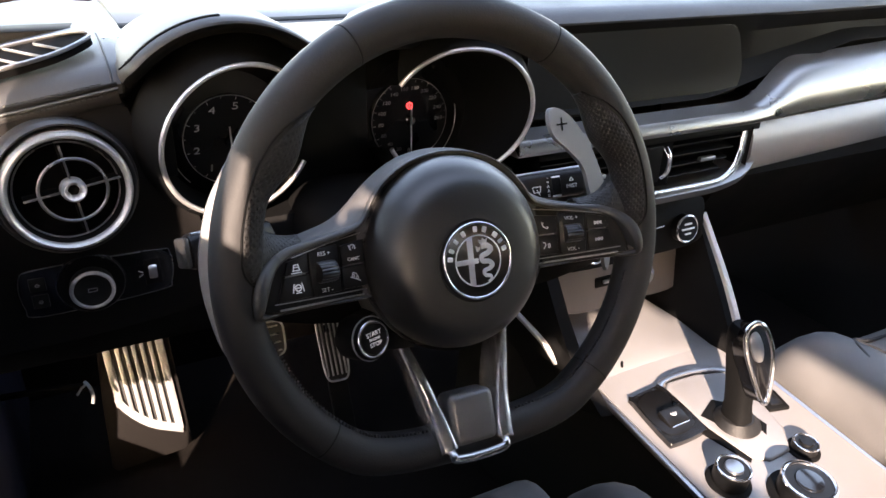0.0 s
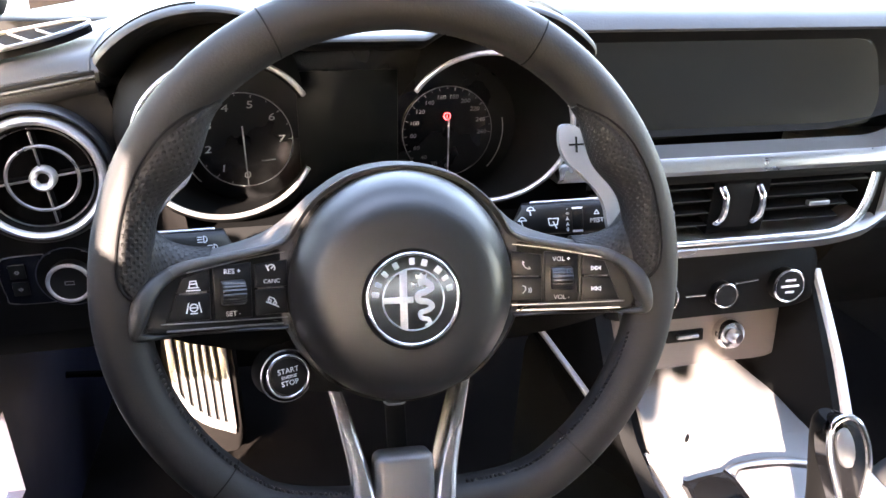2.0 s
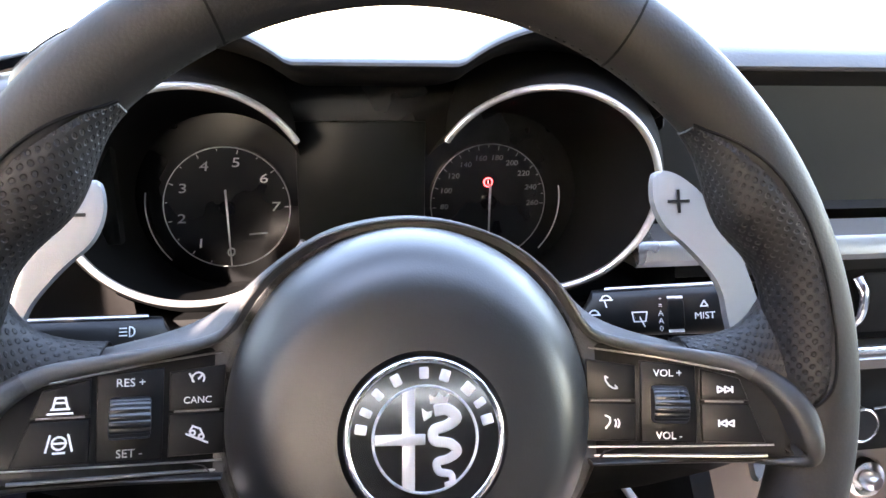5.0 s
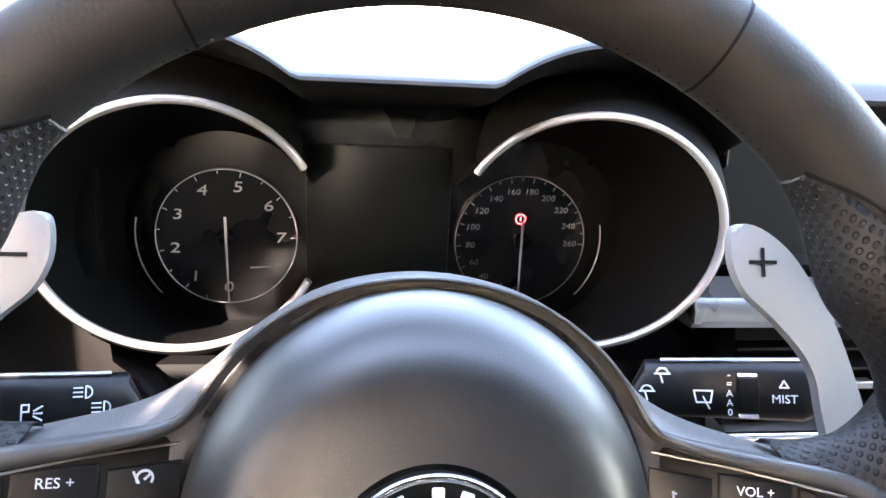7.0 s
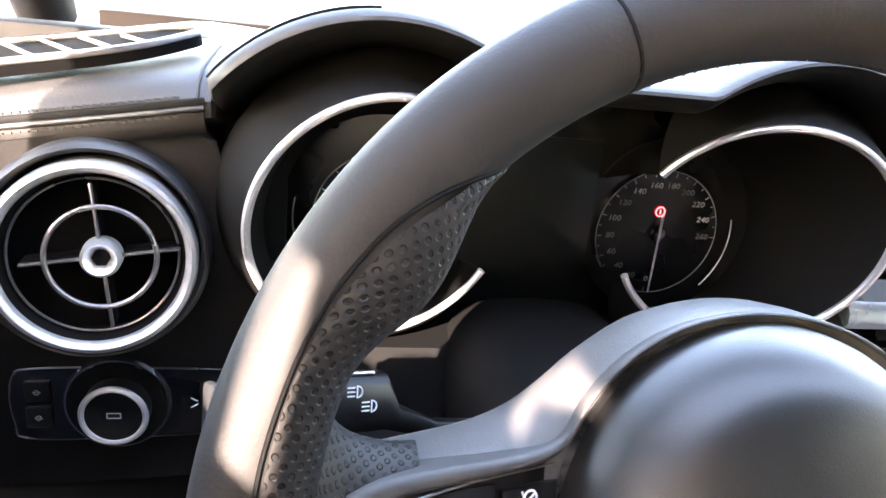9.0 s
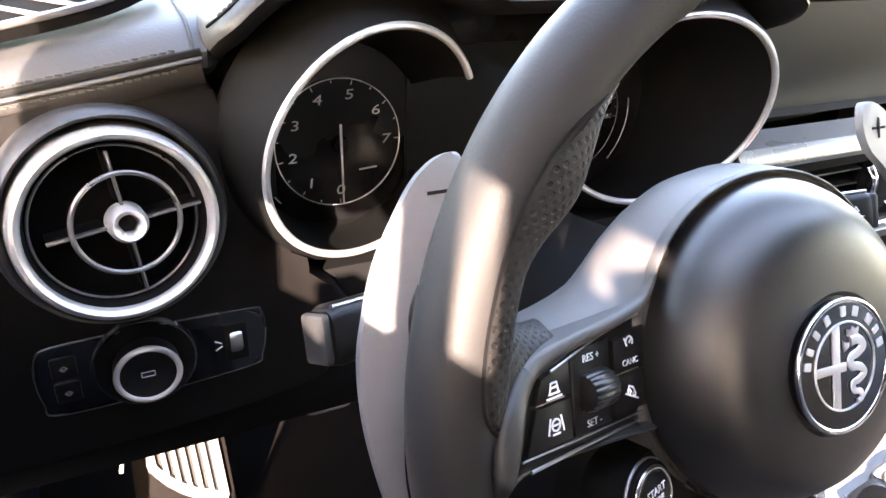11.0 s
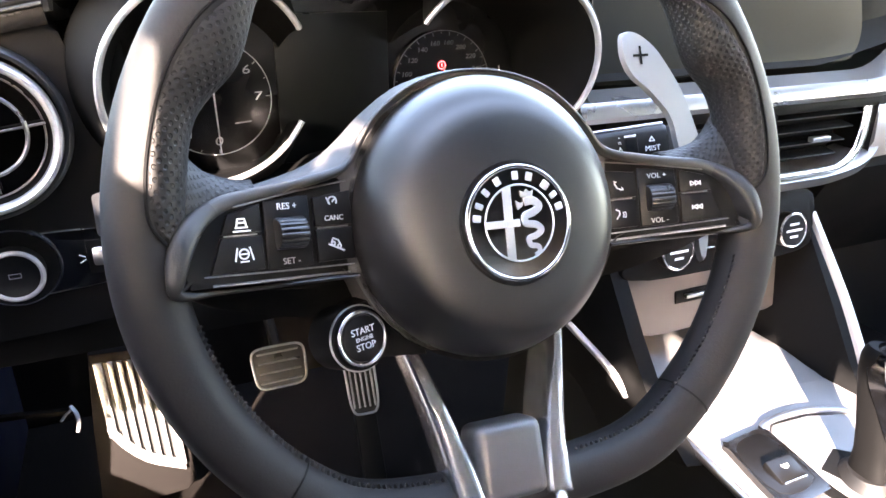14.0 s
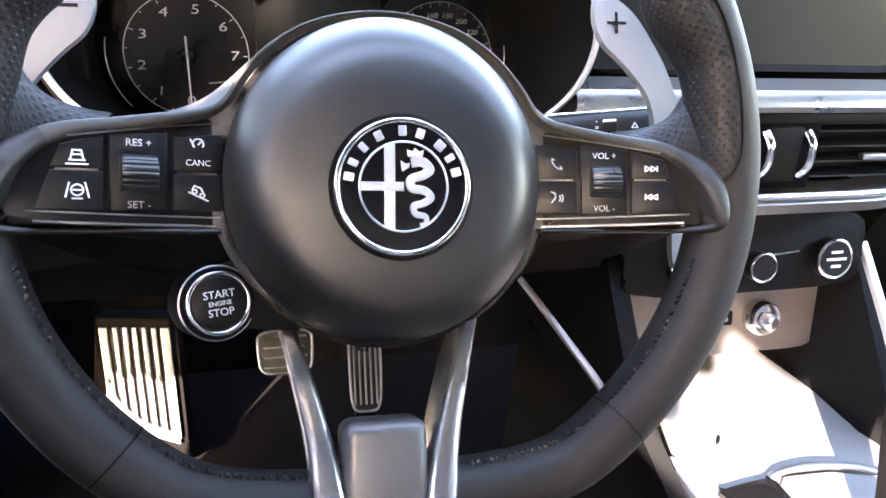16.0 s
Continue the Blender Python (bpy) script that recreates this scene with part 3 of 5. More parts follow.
part("collar", moved(lathe([(0.0492, -0.008), (0.0500, -0.003), (0.0518, -0.0005), (0.0536, -0.002), (0.0550, -0.008), (0.0556, -0.026), (0.0492, -0.026), (0.0492, -0.008)], 72), at(0, 0.0022)), DASH, vent, "dark raised collar")
part("throat", lathe([(0.0422, -0.0005), (0.0412, -0.004), (0.0400, -0.012)], 72), BLACK, vent, "black throat inside the ring")
part("inner_lip", moved(torus(0.0390, 0.0007, 72, 8), Matrix.Translation((0, 0, -0.007))), TRIM, vent, "fine inner lip")
part("barrel", lathe([(0.0402, -0.010), (0.0398, -0.0155), (0.0, -0.016)], 64), VOID, vent, "vent barrel, its shade put into the black")
HUB = at(0.0035, 0.001)
part("middle_ring", moved(torus(0.0252, 0.0013, 64, 10), HUB), TRIM, vent, "thin bright ring")
part("knob", moved(lathe([(0.0, -0.0005), (0.0040, -0.0005), (0.0048, 0.003), (0.0076, 0.006), (0.0094, 0.003), (0.0097, -0.006), (0.006, -0.012), (0.0, -0.012)], 32), HUB), RING, vent, "bright centre knob")
part("knob_socket", slab(circle2(0, 0, 0.0044, 6)[:-1], -0.0008, 0.0012, 0.0003), BLACK, vent, "dark six-sided socket", HUB)
vane = block((0.0085, 0.0365), (-0.0007, 0.0007), (-0.0026, 0.0006), 0.0004)
fin_mesh = bpy.data.meshes.new("fin")
fin = block((0.010, 0.0360), (-0.0016, 0.0016), (-0.0155, -0.0027), 0.0005)
fin.to_mesh(fin_mesh)
fin.free()
vane_mesh = bpy.data.meshes.new("vane")
vane.to_mesh(vane_mesh)
vane.free()
for k in range(4):
    part("vane", vane_mesh, TRIM, vent, m=HUB @ pose(0, 0, 0, 0, 0, 90 * k + 6))
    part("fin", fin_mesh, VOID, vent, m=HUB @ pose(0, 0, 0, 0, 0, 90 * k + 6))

# ---- light switch panel ----
switches = thing("light_switch", pose(-0.245, 0.2365, 0.522, 90), "black panel with rotary headlamp knob and buttons", "light switch")
PLATE = smoothed([(-0.062, 0.014), (-0.045, 0.021), (0.045, 0.021), (0.060, 0.016), (0.058, -0.012), (0.045, -0.020), (-0.05, -0.024), (-0.062, -0.014)], 5)
part("panel", slab(PLATE, -0.01, 0.001, 0.0015), GLOSS, switches)
part("panel_edge", sweep([(x, y, 0.0004) for x, y in PLATE], oval(0.0006, 0.0007, 6), loop=True), TRIM, switches, "fine satin edge")
part("bezel", moved(lathe([(0.0258, 0.001), (0.0266, 0.0040), (0.0276, 0.0040), (0.0284, 0.001)], 64), Matrix.Translation((-0.008, 0.0005, 0))), CHROME, switches, "thin bright bezel")
part("dish", moved(lathe([(0.0262, 0.002), (0.018, -0.001), (0.0, -0.001)], 48), Matrix.Translation((-0.008, 0.0005, 0.0025))), BLACK, switches)
part("knob", moved(lathe([(0.0180, 0.0), (0.0176, 0.010), (0.0160, 0.0128), (0.0145, 0.0120), (0.0, 0.0112)], 48), Matrix.Translation((-0.008, -0.002, 0))), BUTTON, switches, "black rotary knob")
part("knob_ring", moved(torus(0.0166, 0.0018, 56, 8), Matrix.Translation((-0.008, -0.002, 0.0118))), RING, switches, "bright ring on the knob")
part("knob_print", strokes([[(-0.0035, 0.0015), (0.0035, 0.0015)], [(-0.0035, -0.0015), (0.0035, -0.0015)], [(-0.0035, -0.0015), (-0.0035, 0.0015)], [(0.0035, -0.0015), (0.0035, 0.0015)]], 0.0005), DIM, switches, m=at(-0.008, -0.002, 0.0115), smooth=False)
for dy in (0.0075, -0.0085):
    b = part("button", block((-0.0065, 0.0065), (-0.0065, 0.0065), (0, 0.0025), 0.0012), BUTTON, switches, m=at(-0.049, dy, 0.0008))
    part("print", strokes([[(-0.002, 0), (0.002, 0)], circle2(0, 0, 0.0014, 8)], 0.0004), DIM, b, m=at(0, 0, 0.0026), smooth=False)
part("thumbwheel", moved(lathe([(0.0, -0.0035), (0.0085, -0.0035), (0.0090, -0.002), (0.0090, 0.002), (0.0085, 0.0035), (0.0, 0.0035)], 28), pose(0.043, 0.0005, -0.004, 0, 90, 0)), SATIN, switches, "ribbed dimmer wheel")
part("thumbwheel_slot", slab([(0.036, -0.012), (0.050, -0.012), (0.050, 0.013), (0.036, 0.013)], 0.0, 0.0018, 0.0006), BLACK, switches)
part("print", strokes([[(0.031, -0.003), (0.0345, -0.001)], [(0.031, 0.003), (0.0345, 0.001)]], 0.0006), MARK, switches, m=at(0, 0, 0.0012), smooth=False)

# ---- steering wheel ----
WHEEL = pose(0, 0, 0.6, 69) @ pose(0, 0, 0, 0, 0, -2.5)
wheel = thing("steering_wheel", WHEEL, "black leather flat-bottomed steering wheel with silver lower spoke", "steering wheel")
RIM, RIM_TOP, RIM_LOW, RIM_Z, RAKE, TUBE = 0.1685, 0.1705, 0.1625, -0.0236, 0.1185, 0.0155


def tube(a):
    """Half thickness of the rim, thinner at the top."""
    return TUBE - 0.0003 * min(max((math.sin(a) - 0.55) / 0.3, 0), 1)


def rim_point(a):
    """Centre line of the rim: a circle, flattened at the bottom, its top leaning towards the driver."""
    x, y = RIM * math.cos(a), (RIM_LOW if math.sin(a) < 0 else RIM_TOP) * math.sin(a)
    low = -0.1515
    if y < low + 0.02:
        y = low + 0.02 * math.exp((y - low - 0.02) / 0.02)
    return Vector((x, y + 0.0035, RIM_Z + RAKE * y))


rim_rings = []
for i in range(160):
    a = 2 * math.pi * i / 160
    p, q = rim_point(a - 0.01), rim_point(a + 0.01)
    along = (q - p).normalized()
    out = along.cross(Vector((0, 0, 1)))
    c = rim_point(a)
    rim_rings.append([c + out * u + Vector((0, 0, v)) for u, v in oval(tube(a), tube(a) + 0.001, 20, 2.2)])
part("rim", rings_mesh(rim_rings, loop=True), LEATHER, wheel, "smooth black leather rim")
# leather seams across the rim
for deg in (118, 62, -46, -134):
    a = radians(deg)
    along = (rim_point(a + 0.01) - rim_point(a - 0.01)).normalized()
    out, c = along.cross(Vector((0, 0, 1))), rim_point(a)
    section = [c + out * u * 1.012 + Vector((0, 0, v * 1.012)) for u, v in oval(tube(a), tube(a) + 0.001, 24, 2.2)]
    part("seam", rings_mesh([[p - along * 0.0005 for p in section], [p + along * 0.0005 for p in section]]), BLACK, wheel)


def stitches(a0, a1, count, height=0.0075, half=0.0027):
    bms = []
    for k in range(count):
        a = radians(a0 + (a1 - a0) * k / (count - 1))
        along = (rim_point(a + 0.01) - rim_point(a - 0.01)).normalized()
        out, c = along.cross(Vector((0, 0, 1))), rim_point(a)
        p = c - out * (tube(a) * 0.86) + Vector((0, 0, height))
        m = Matrix((along, (Vector((0, 0, 1)) * 0.45 - out * 0.89).normalized(), out)).transposed().to_4x4()
        m.translation = p
        bms.append(moved(block((-0.0007, 0.0007), (-half, half), (-0.0013, -0.0001), 0.0003, 1), m @ pose(0, 0, 0, 0, 0, 30)))
    return joined(*bms)


part("stitching", stitches(-14, -76, 52), THREAD, wheel, "dark cross stitches inside the rim")
part("stitching", stitches(194, 256, 52), THREAD, wheel, "dark cross stitches inside the rim")
part("stitching", stitches(50, 130, 60, -0.003, 0.0014), THREAD, wheel, "dark cross stitches inside the rim")


# perforated grips: a skin over the rim's inner front, and a web that runs down onto the spoke
# degrees round the rim, swell towards the driver's thumb, where the seam lies across the tube (1: outermost, -1: innermost)
GRIP = ((46.5, 0.0, -0.95), (44.5, 0.0004, -0.86), (42, 0.0018, -0.68), (39, 0.0046, -0.47), (36, 0.0072, -0.30), (33, 0.0088, -0.18), (30, 0.0086, -0.12), (27, 0.0062, -0.07), (24, 0.0032, -0.06), (20.5, 0.0010, -0.06), (16, 0.0012, -0.08), (11, 0.0022, -0.10), (7, 0.0026, -0.14), (4.5, 0.0024, -0.20), (2.8, 0.0016, -0.32), (1.0, 0.0008, -0.58), (-0.5, 0.0002, -0.93))


def grip(side):
    """A skin barely proud of the rim, swelling inwards where the thumbs rest."""
    rows = smoothed(GRIP, 4, False)
    rings, last = [], len(rows) - 1
    for k, (deg, swell, seam) in enumerate(rows):
        a = radians(deg if side > 0 else 180 - deg)
        along = (rim_point(a + 0.01) - rim_point(a - 0.01)).normalized()
        d, c0 = along.cross(Vector((0, 0, 1))), rim_point(a)
        proud = 0.0006 if 0 < k < last else -0.0008
        start = math.acos(max(min(seam, 0.95), -0.95))
        ring = []
        for j in range(24):
            t = start + (radians(292 - 60 * min(max((deg - 37) / 10.5, 0), 1) ** 1.5) - start) * j / 23
            c, s_ = math.cos(t), math.sin(t)
            lift = proud if 0 < j < 23 else -0.0008
            u = (tube(a) + lift) * math.copysign(abs(c) ** (2 / 2.2), c) - (swell * min(-c * 1.15, 1) ** 0.8 if c < 0 else 0.0)
            ring.append(c0 + d * u + Vector((0, 0, (tube(a) + 0.001 + lift) * math.copysign(abs(s_) ** (2 / 2.2), s_))))
        rings.append(ring)
    return skin(rings)


def web(side):
    """The hollow between spoke and rim: x, front edge (y, z), crest (y, z), back edge (y, z)."""
    rows = ((0.1180, 0.0240, -0.0330, 0.0298, -0.0390, 0.0322, -0.052), (0.1190, 0.0240, -0.0300, 0.0308, -0.0375, 0.0325, -0.052), (0.1260, 0.0218, -0.0265, 0.0314, -0.0345, 0.0328, -0.049), (0.1340, 0.0188, -0.0215, 0.0330, -0.0310, 0.0345, -0.046), (0.1410, 0.0148, -0.0180, 0.0360, -0.0270, 0.0375, -0.043), (0.1465, 0.0098, -0.0145, 0.0415, -0.0245, 0.0430, -0.040), (0.1500, 0.0058, -0.0125, 0.0490, -0.0225, 0.0500, -0.037), (0.1545, 0.0038, -0.0120, 0.0610, -0.0205, 0.0610, -0.034))
    rings = []
    for x, fy, fz, cy, cz, by, bz in smoothed(rows, 3, False):
        pts = smoothed([(fy, fz), (fy * 0.45 + cy * 0.55, fz * 0.6 + cz * 0.4 + 0.0008), (cy, cz), (by + 0.0005, cz * 0.5 + bz * 0.5), (by - 0.002, bz)], 4, False)
        lean = min(max((x - 0.120) / 0.03, 0), 1)
        rings.append([(x * side, y, z + (RAKE * y - 0.0036) * lean) for y, z in pts])
    return skin(rings)


for side in (-1, 1):
    g = part("grip", grip(side), PERFORATED, wheel, "perforated leather thumb grip")
    edge = []
    for deg, swell, seam in smoothed(GRIP, 4, False):
        a = radians(deg if side > 0 else 180 - deg)
        out, t = (rim_point(a + 0.01) - rim_point(a - 0.01)).normalized().cross(Vector((0, 0, 1))), math.acos(max(min(seam, 0.95), -0.95))
        edge.append(rim_point(a) + out * tube(a) * math.copysign(abs(math.cos(t)) ** 0.91, math.cos(t)) + Vector((0, 0, (tube(a) + 0.0012) * math.sin(t) ** 0.91)))
    part("seam", sweep(edge, oval(0.0007, 0.0007, 6)), BLACK, g, "dark seam round the grip")
    part("web", web(side), PERFORATED, g)

# spoke body: a deep saddle behind the airbag pad that runs out into both spokes
NEAR = ((0.0, 0.0816), (0.020, 0.0792), (0.038, 0.0726), (0.053, 0.0620), (0.0625, 0.0508), (0.0690, 0.0405), (0.0790, 0.0335), (0.0930, 0.0300), (0.115, 0.0262), (0.134, 0.0225), (0.148, 0.0165))
FAR = ((0.0, 0.0858), (0.020, 0.0836), (0.039, 0.0772), (0.058, 0.0640), (0.070, 0.0530), (0.0800, 0.0450), (0.0900, 0.0395), (0.102, 0.0352), (0.118, 0.0310), (0.132, 0.0275), (0.146, 0.0230))


def saddle(mix, inset=0.0):
    """The saddle's outline, from its near edge (0) to its crest (1)."""
    top = [(a[0] + (b[0] - a[0]) * mix, a[1] + (b[1] - a[1]) * mix - inset) for a, b in zip(NEAR, FAR)]
    low = [(0.150, -0.006), (0.11, -0.011), (0.080, -0.014), (0.066, -0.036), (0.040, -0.060), (0.0, -0.064)]
    right = top + low
    return [(x, y) for x, y in smoothed([(-x, y) for x, y in right[1:-1]][::-1] + right, 3)]


layers = [(-0.0375, saddle(0.0, 0.003)), (-0.0345, saddle(0.0)), (-0.0365, saddle(0.22)), (-0.042, saddle(0.52)), (-0.050, saddle(0.80)), (-0.060, saddle(0.98)), (-0.070, saddle(0.98, 0.002)), (-0.079, saddle(0.85, 0.006)), (-0.088, saddle(0.6, 0.014))]
part("spoke_body", rings_mesh([[(x, y, z) for x, y in outline] for z, outline in layers]), SPOKE, wheel, "soft black saddle behind the pad, paled for its sheen")
# bezel: a rounded bead that frames both switch pods and runs round the top of the pad
BEZEL = ((0.0730, -0.0180, -0.0330, 0.0011), (0.1100, -0.0178, -0.0315, 0.0013), (0.1380, -0.0176, -0.0270, 0.0015), (0.1510, -0.0174, -0.0190, 0.0020), (0.1572, -0.0155, -0.0115, 0.0028), (0.1570, -0.0100, -0.0085, 0.0040), (0.1545, 0.0005, -0.0090, 0.0052), (0.1500, 0.0095, -0.0120, 0.0052), (0.1425, 0.0170, -0.0180, 0.0043), (0.1320, 0.0222, -0.0230, 0.0035), (0.115, 0.0256, -0.0272, 0.0029), (0.0930, 0.0296, -0.0295, 0.0025), (0.0780, 0.0335, -0.0322, 0.0021), (0.0710, 0.0390, -0.0338, 0.0016), (0.0645, 0.0498, -0.0348, 0.0013), (0.0540, 0.0618, -0.0352, 0.0011), (0.0385, 0.0727, -0.0352, 0.0010), (0.020, 0.0791, -0.0352, 0.0010))
line = smoothed([(-x, y, z, w) for x, y, z, w in BEZEL] + [(0.0, 0.0813, -0.0352, 0.0010)] + list(BEZEL[::-1]), 5, False)


def bead(points, mat, label):
    sections = []
    for x, y, z, w in points:
        deep = -0.020 if abs(x) > 0.1 else -0.010
        sections.append([(-w, deep), (w, deep), (w, -0.0008), (w * 0.86, 0.0008), (w * 0.5, 0.0018), (0.0, 0.0021), (-w * 0.5, 0.0018), (-w * 0.86, 0.0008), (-w, -0.0008)])
    part("bezel", sweep([p[:3] for p in points], sections), mat, wheel, label)


# the hooks run from the lower inner end of each pod to above its outer switch
turn = next(k for k, p in enumerate(line) if p[1] > 0.019)
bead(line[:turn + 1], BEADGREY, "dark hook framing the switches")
bead(line[turn:len(line) - turn], BEAD, "rounded bead along pad and switches, paled for sky light")
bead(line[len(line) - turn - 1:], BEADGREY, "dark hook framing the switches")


# airbag pad, its dome a little above the badge's middle
def off_centre(bm):
    for v in bm.verts:
        k = min(max((math.hypot(v.co.x, v.co.y) - 0.034) / 0.03, 0), 1)
        v.co += Vector((-0.0005, 0.0030 + 0.045 * max(v.co.y, 0), 0)) * k
    return bm


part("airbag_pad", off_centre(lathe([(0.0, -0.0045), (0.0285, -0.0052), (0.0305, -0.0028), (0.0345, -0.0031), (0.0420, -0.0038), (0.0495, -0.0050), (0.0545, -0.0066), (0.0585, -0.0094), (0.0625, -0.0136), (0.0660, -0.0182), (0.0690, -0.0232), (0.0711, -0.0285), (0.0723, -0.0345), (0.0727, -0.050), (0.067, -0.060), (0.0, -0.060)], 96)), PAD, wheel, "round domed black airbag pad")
part("pad_gap", off_centre(lathe([(0.0724, -0.0375), (0.0750, -0.0375), (0.0750, -0.06), (0.0724, -0.06)], 80)), BLACK, wheel)

# badge: bright ring, dark band with plain bars, cross and winding band; no lettering
badge = part("badge", lathe([(0.0, 0.0), (0.0262, 0.0), (0.0270, -0.0008), (0.0270, -0.006), (0.0, -0.006)], 72), GLOSS, wheel, "round black and silver badge")
part("badge_ring", moved(torus(0.0274, 0.0013, 80, 10), Matrix.Translation((0, 0, -0.0006))), CHROME, badge, "bright outer ring")
part("inner_ring", moved(torus(0.0184, 0.0005, 64, 8), Matrix.Translation((0, 0, 0.0003))), BADGE, badge)
part("cross", joined(slab([(-0.0082, -0.0160), (-0.0038, -0.0176), (-0.0038, 0.0176), (-0.0082, 0.0160)], 0.0002, 0.0009, 0.0002), slab([(-0.0178, -0.0018), (-0.0002, -0.0018), (-0.0002, 0.0018), (-0.0178, 0.0018)], 0.0002, 0.0011, 0.0002)), BADGE, badge, "bright cross")
# a winding band from a broad head down to a curled tail
snake = smoothed([(0.0030, 0.0098, 0.0006), (0.0075, 0.0102, 0.0006), (0.0108, 0.0072, 0.0006), (0.0075, 0.0046, 0.0006), (0.0030, 0.0030, 0.0006), (0.0032, -0.0005, 0.0006), (0.0085, -0.0016, 0.0006), (0.0112, -0.0044, 0.0006), (0.0080, -0.0068, 0.0006), (0.0040, -0.0080, 0.0006), (0.0048, -0.0112, 0.0006), (0.0088, -0.0122, 0.0006), (0.0092, -0.0150, 0.0006), (0.0068, -0.0160, 0.0006)], 6, False)
widths = [oval(0.0021 - 0.0011 * (k / len(snake)) ** 1.5, 0.0006, 8, 3.0) for k in range(len(snake))]
part("winding_band", sweep(snake, widths), BADGE, badge, "winding silver band")
part("crest", slab([(0.0016, 0.0122), (0.0076, 0.0122), (0.0084, 0.0155), (0.0062, 0.0142), (0.0046, 0.0160), (0.0034, 0.0142), (0.0012, 0.0153)], 0.0002, 0.0009, 0.0002), BADGE, badge)
part("crest", slab([(-0.0006, 0.0062), (0.0020, 0.0078), (0.0024, 0.0098), (0.0004, 0.0092), (-0.0014, 0.0108), (-0.0012, 0.0082)], 0.0002, 0.0009, 0.0002), BADGE, badge)
for deg, wide in ((170.5, 0.0017), (155.5, 0.0014), (137, 0.0014), (117, 0.0017), (91.5, 0.0017), (72.5, 0.0018), (48.5, 0.0021), (32, 0.0014), (16, 0.0018)):
    a = radians(deg)
    part("badge_mark", block((-wide, wide), (-0.0021, 0.0021), (0, 0.0006), 0.0004, 1), BADGE, badge, m=at(0.0229 * math.cos(a), 0.0229 * math.sin(a), 0.0, deg - 90))


# ---- spoke switch pods ----
def icon(kind):
    """Line drawings of the symbols on the switches, about 6 mm wide."""
    u = 0.001
    if kind == "car":
        return [[(-2.2 * u, -1.4 * u), (2.2 * u, -1.4 * u)], [(-1.8 * u, -1.2 * u), (-1.2 * u, 1.6 * u), (1.2 * u, 1.6 * u), (1.8 * u, -1.2 * u)], [(-1.5 * u, 0.3 * u), (1.5 * u, 0.3 * u)], [(-3 * u, -2.6 * u), (3 * u, -2.6 * u)]]
    if kind == "lane":
        return [circle2(0, 0, 1.7 * u, 14), [(-1.2 * u, 0), (1.2 * u, 0)], [(-2.2 * u, 2.2 * u), (-3.2 * u, -2.2 * u)], [(2.2 * u, 2.2 * u), (3.2 * u, -2.2 * u)], [(-1.4 * u, -2.6 * u), (1.4 * u, -2.6 * u)]]
    if kind == "speed":
        return [circle2(0, 1.4 * u, 1.7 * u, 14, -30, 210), [(0, 1.2 * u), (1.2 * u, 2.4 * u)], [(-2.4 * u, 2.8 * u), (-1.2 * u, 0.4 * u)]]
    if kind == "slope":
        return [[(-3 * u, 0.2 * u), (3 * u, -2.6 * u)], [(-2 * u, 0.9 * u), (-1.2 * u, 2.3 * u), (0.8 * u, 1.5 * u), (1.8 * u, -0.6 * u)], circle2(-1.2 * u, 0.4 * u, 0.7 * u, 8), circle2(1.2 * u, -0.8 * u, 0.7 * u, 8)]
    if kind == "phone":
        return [[(-1.8 * u, 2 * u), (-1.7 * u, 0.6 * u), (-0.6 * u, -1 * u), (0.9 * u, -1.9 * u), (2 * u, -1.8 * u)], [(-1.9 * u, 1.9 * u), (-1.0 * u, 1.5 * u)], [(1.9 * u, -1.7 * u), (1.3 * u, -0.9 * u)]]
    if kind == "voice":
        return [[(-2 * u, 2 * u), (-0.6 * u, 1.4 * u), (-0.4 * u, 0), (-0.9 * u, -0.8 * u), (-1.9 * u, -2 * u)], circle2(-0.2 * u, -0.4 * u, 1.6 * u, 6, -40, 40), circle2(0.4 * u, -0.4 * u, 2.0 * u, 6, -40, 40)]
    s = 1 if kind == "next" else -1
    tri = lambda x: [(s * (x - 1.0 * u), 0.9 * u), (s * (x + 1.0 * u), 0), (s * (x - 1.0 * u), -0.9 * u), (s * (x - 1.0 * u), 0.9 * u)]
    return [tri(-1.3 * u), tri(0.9 * u), [(s * 2.2 * u, 0.9 * u), (s * 2.2 * u, -0.9 * u)]]


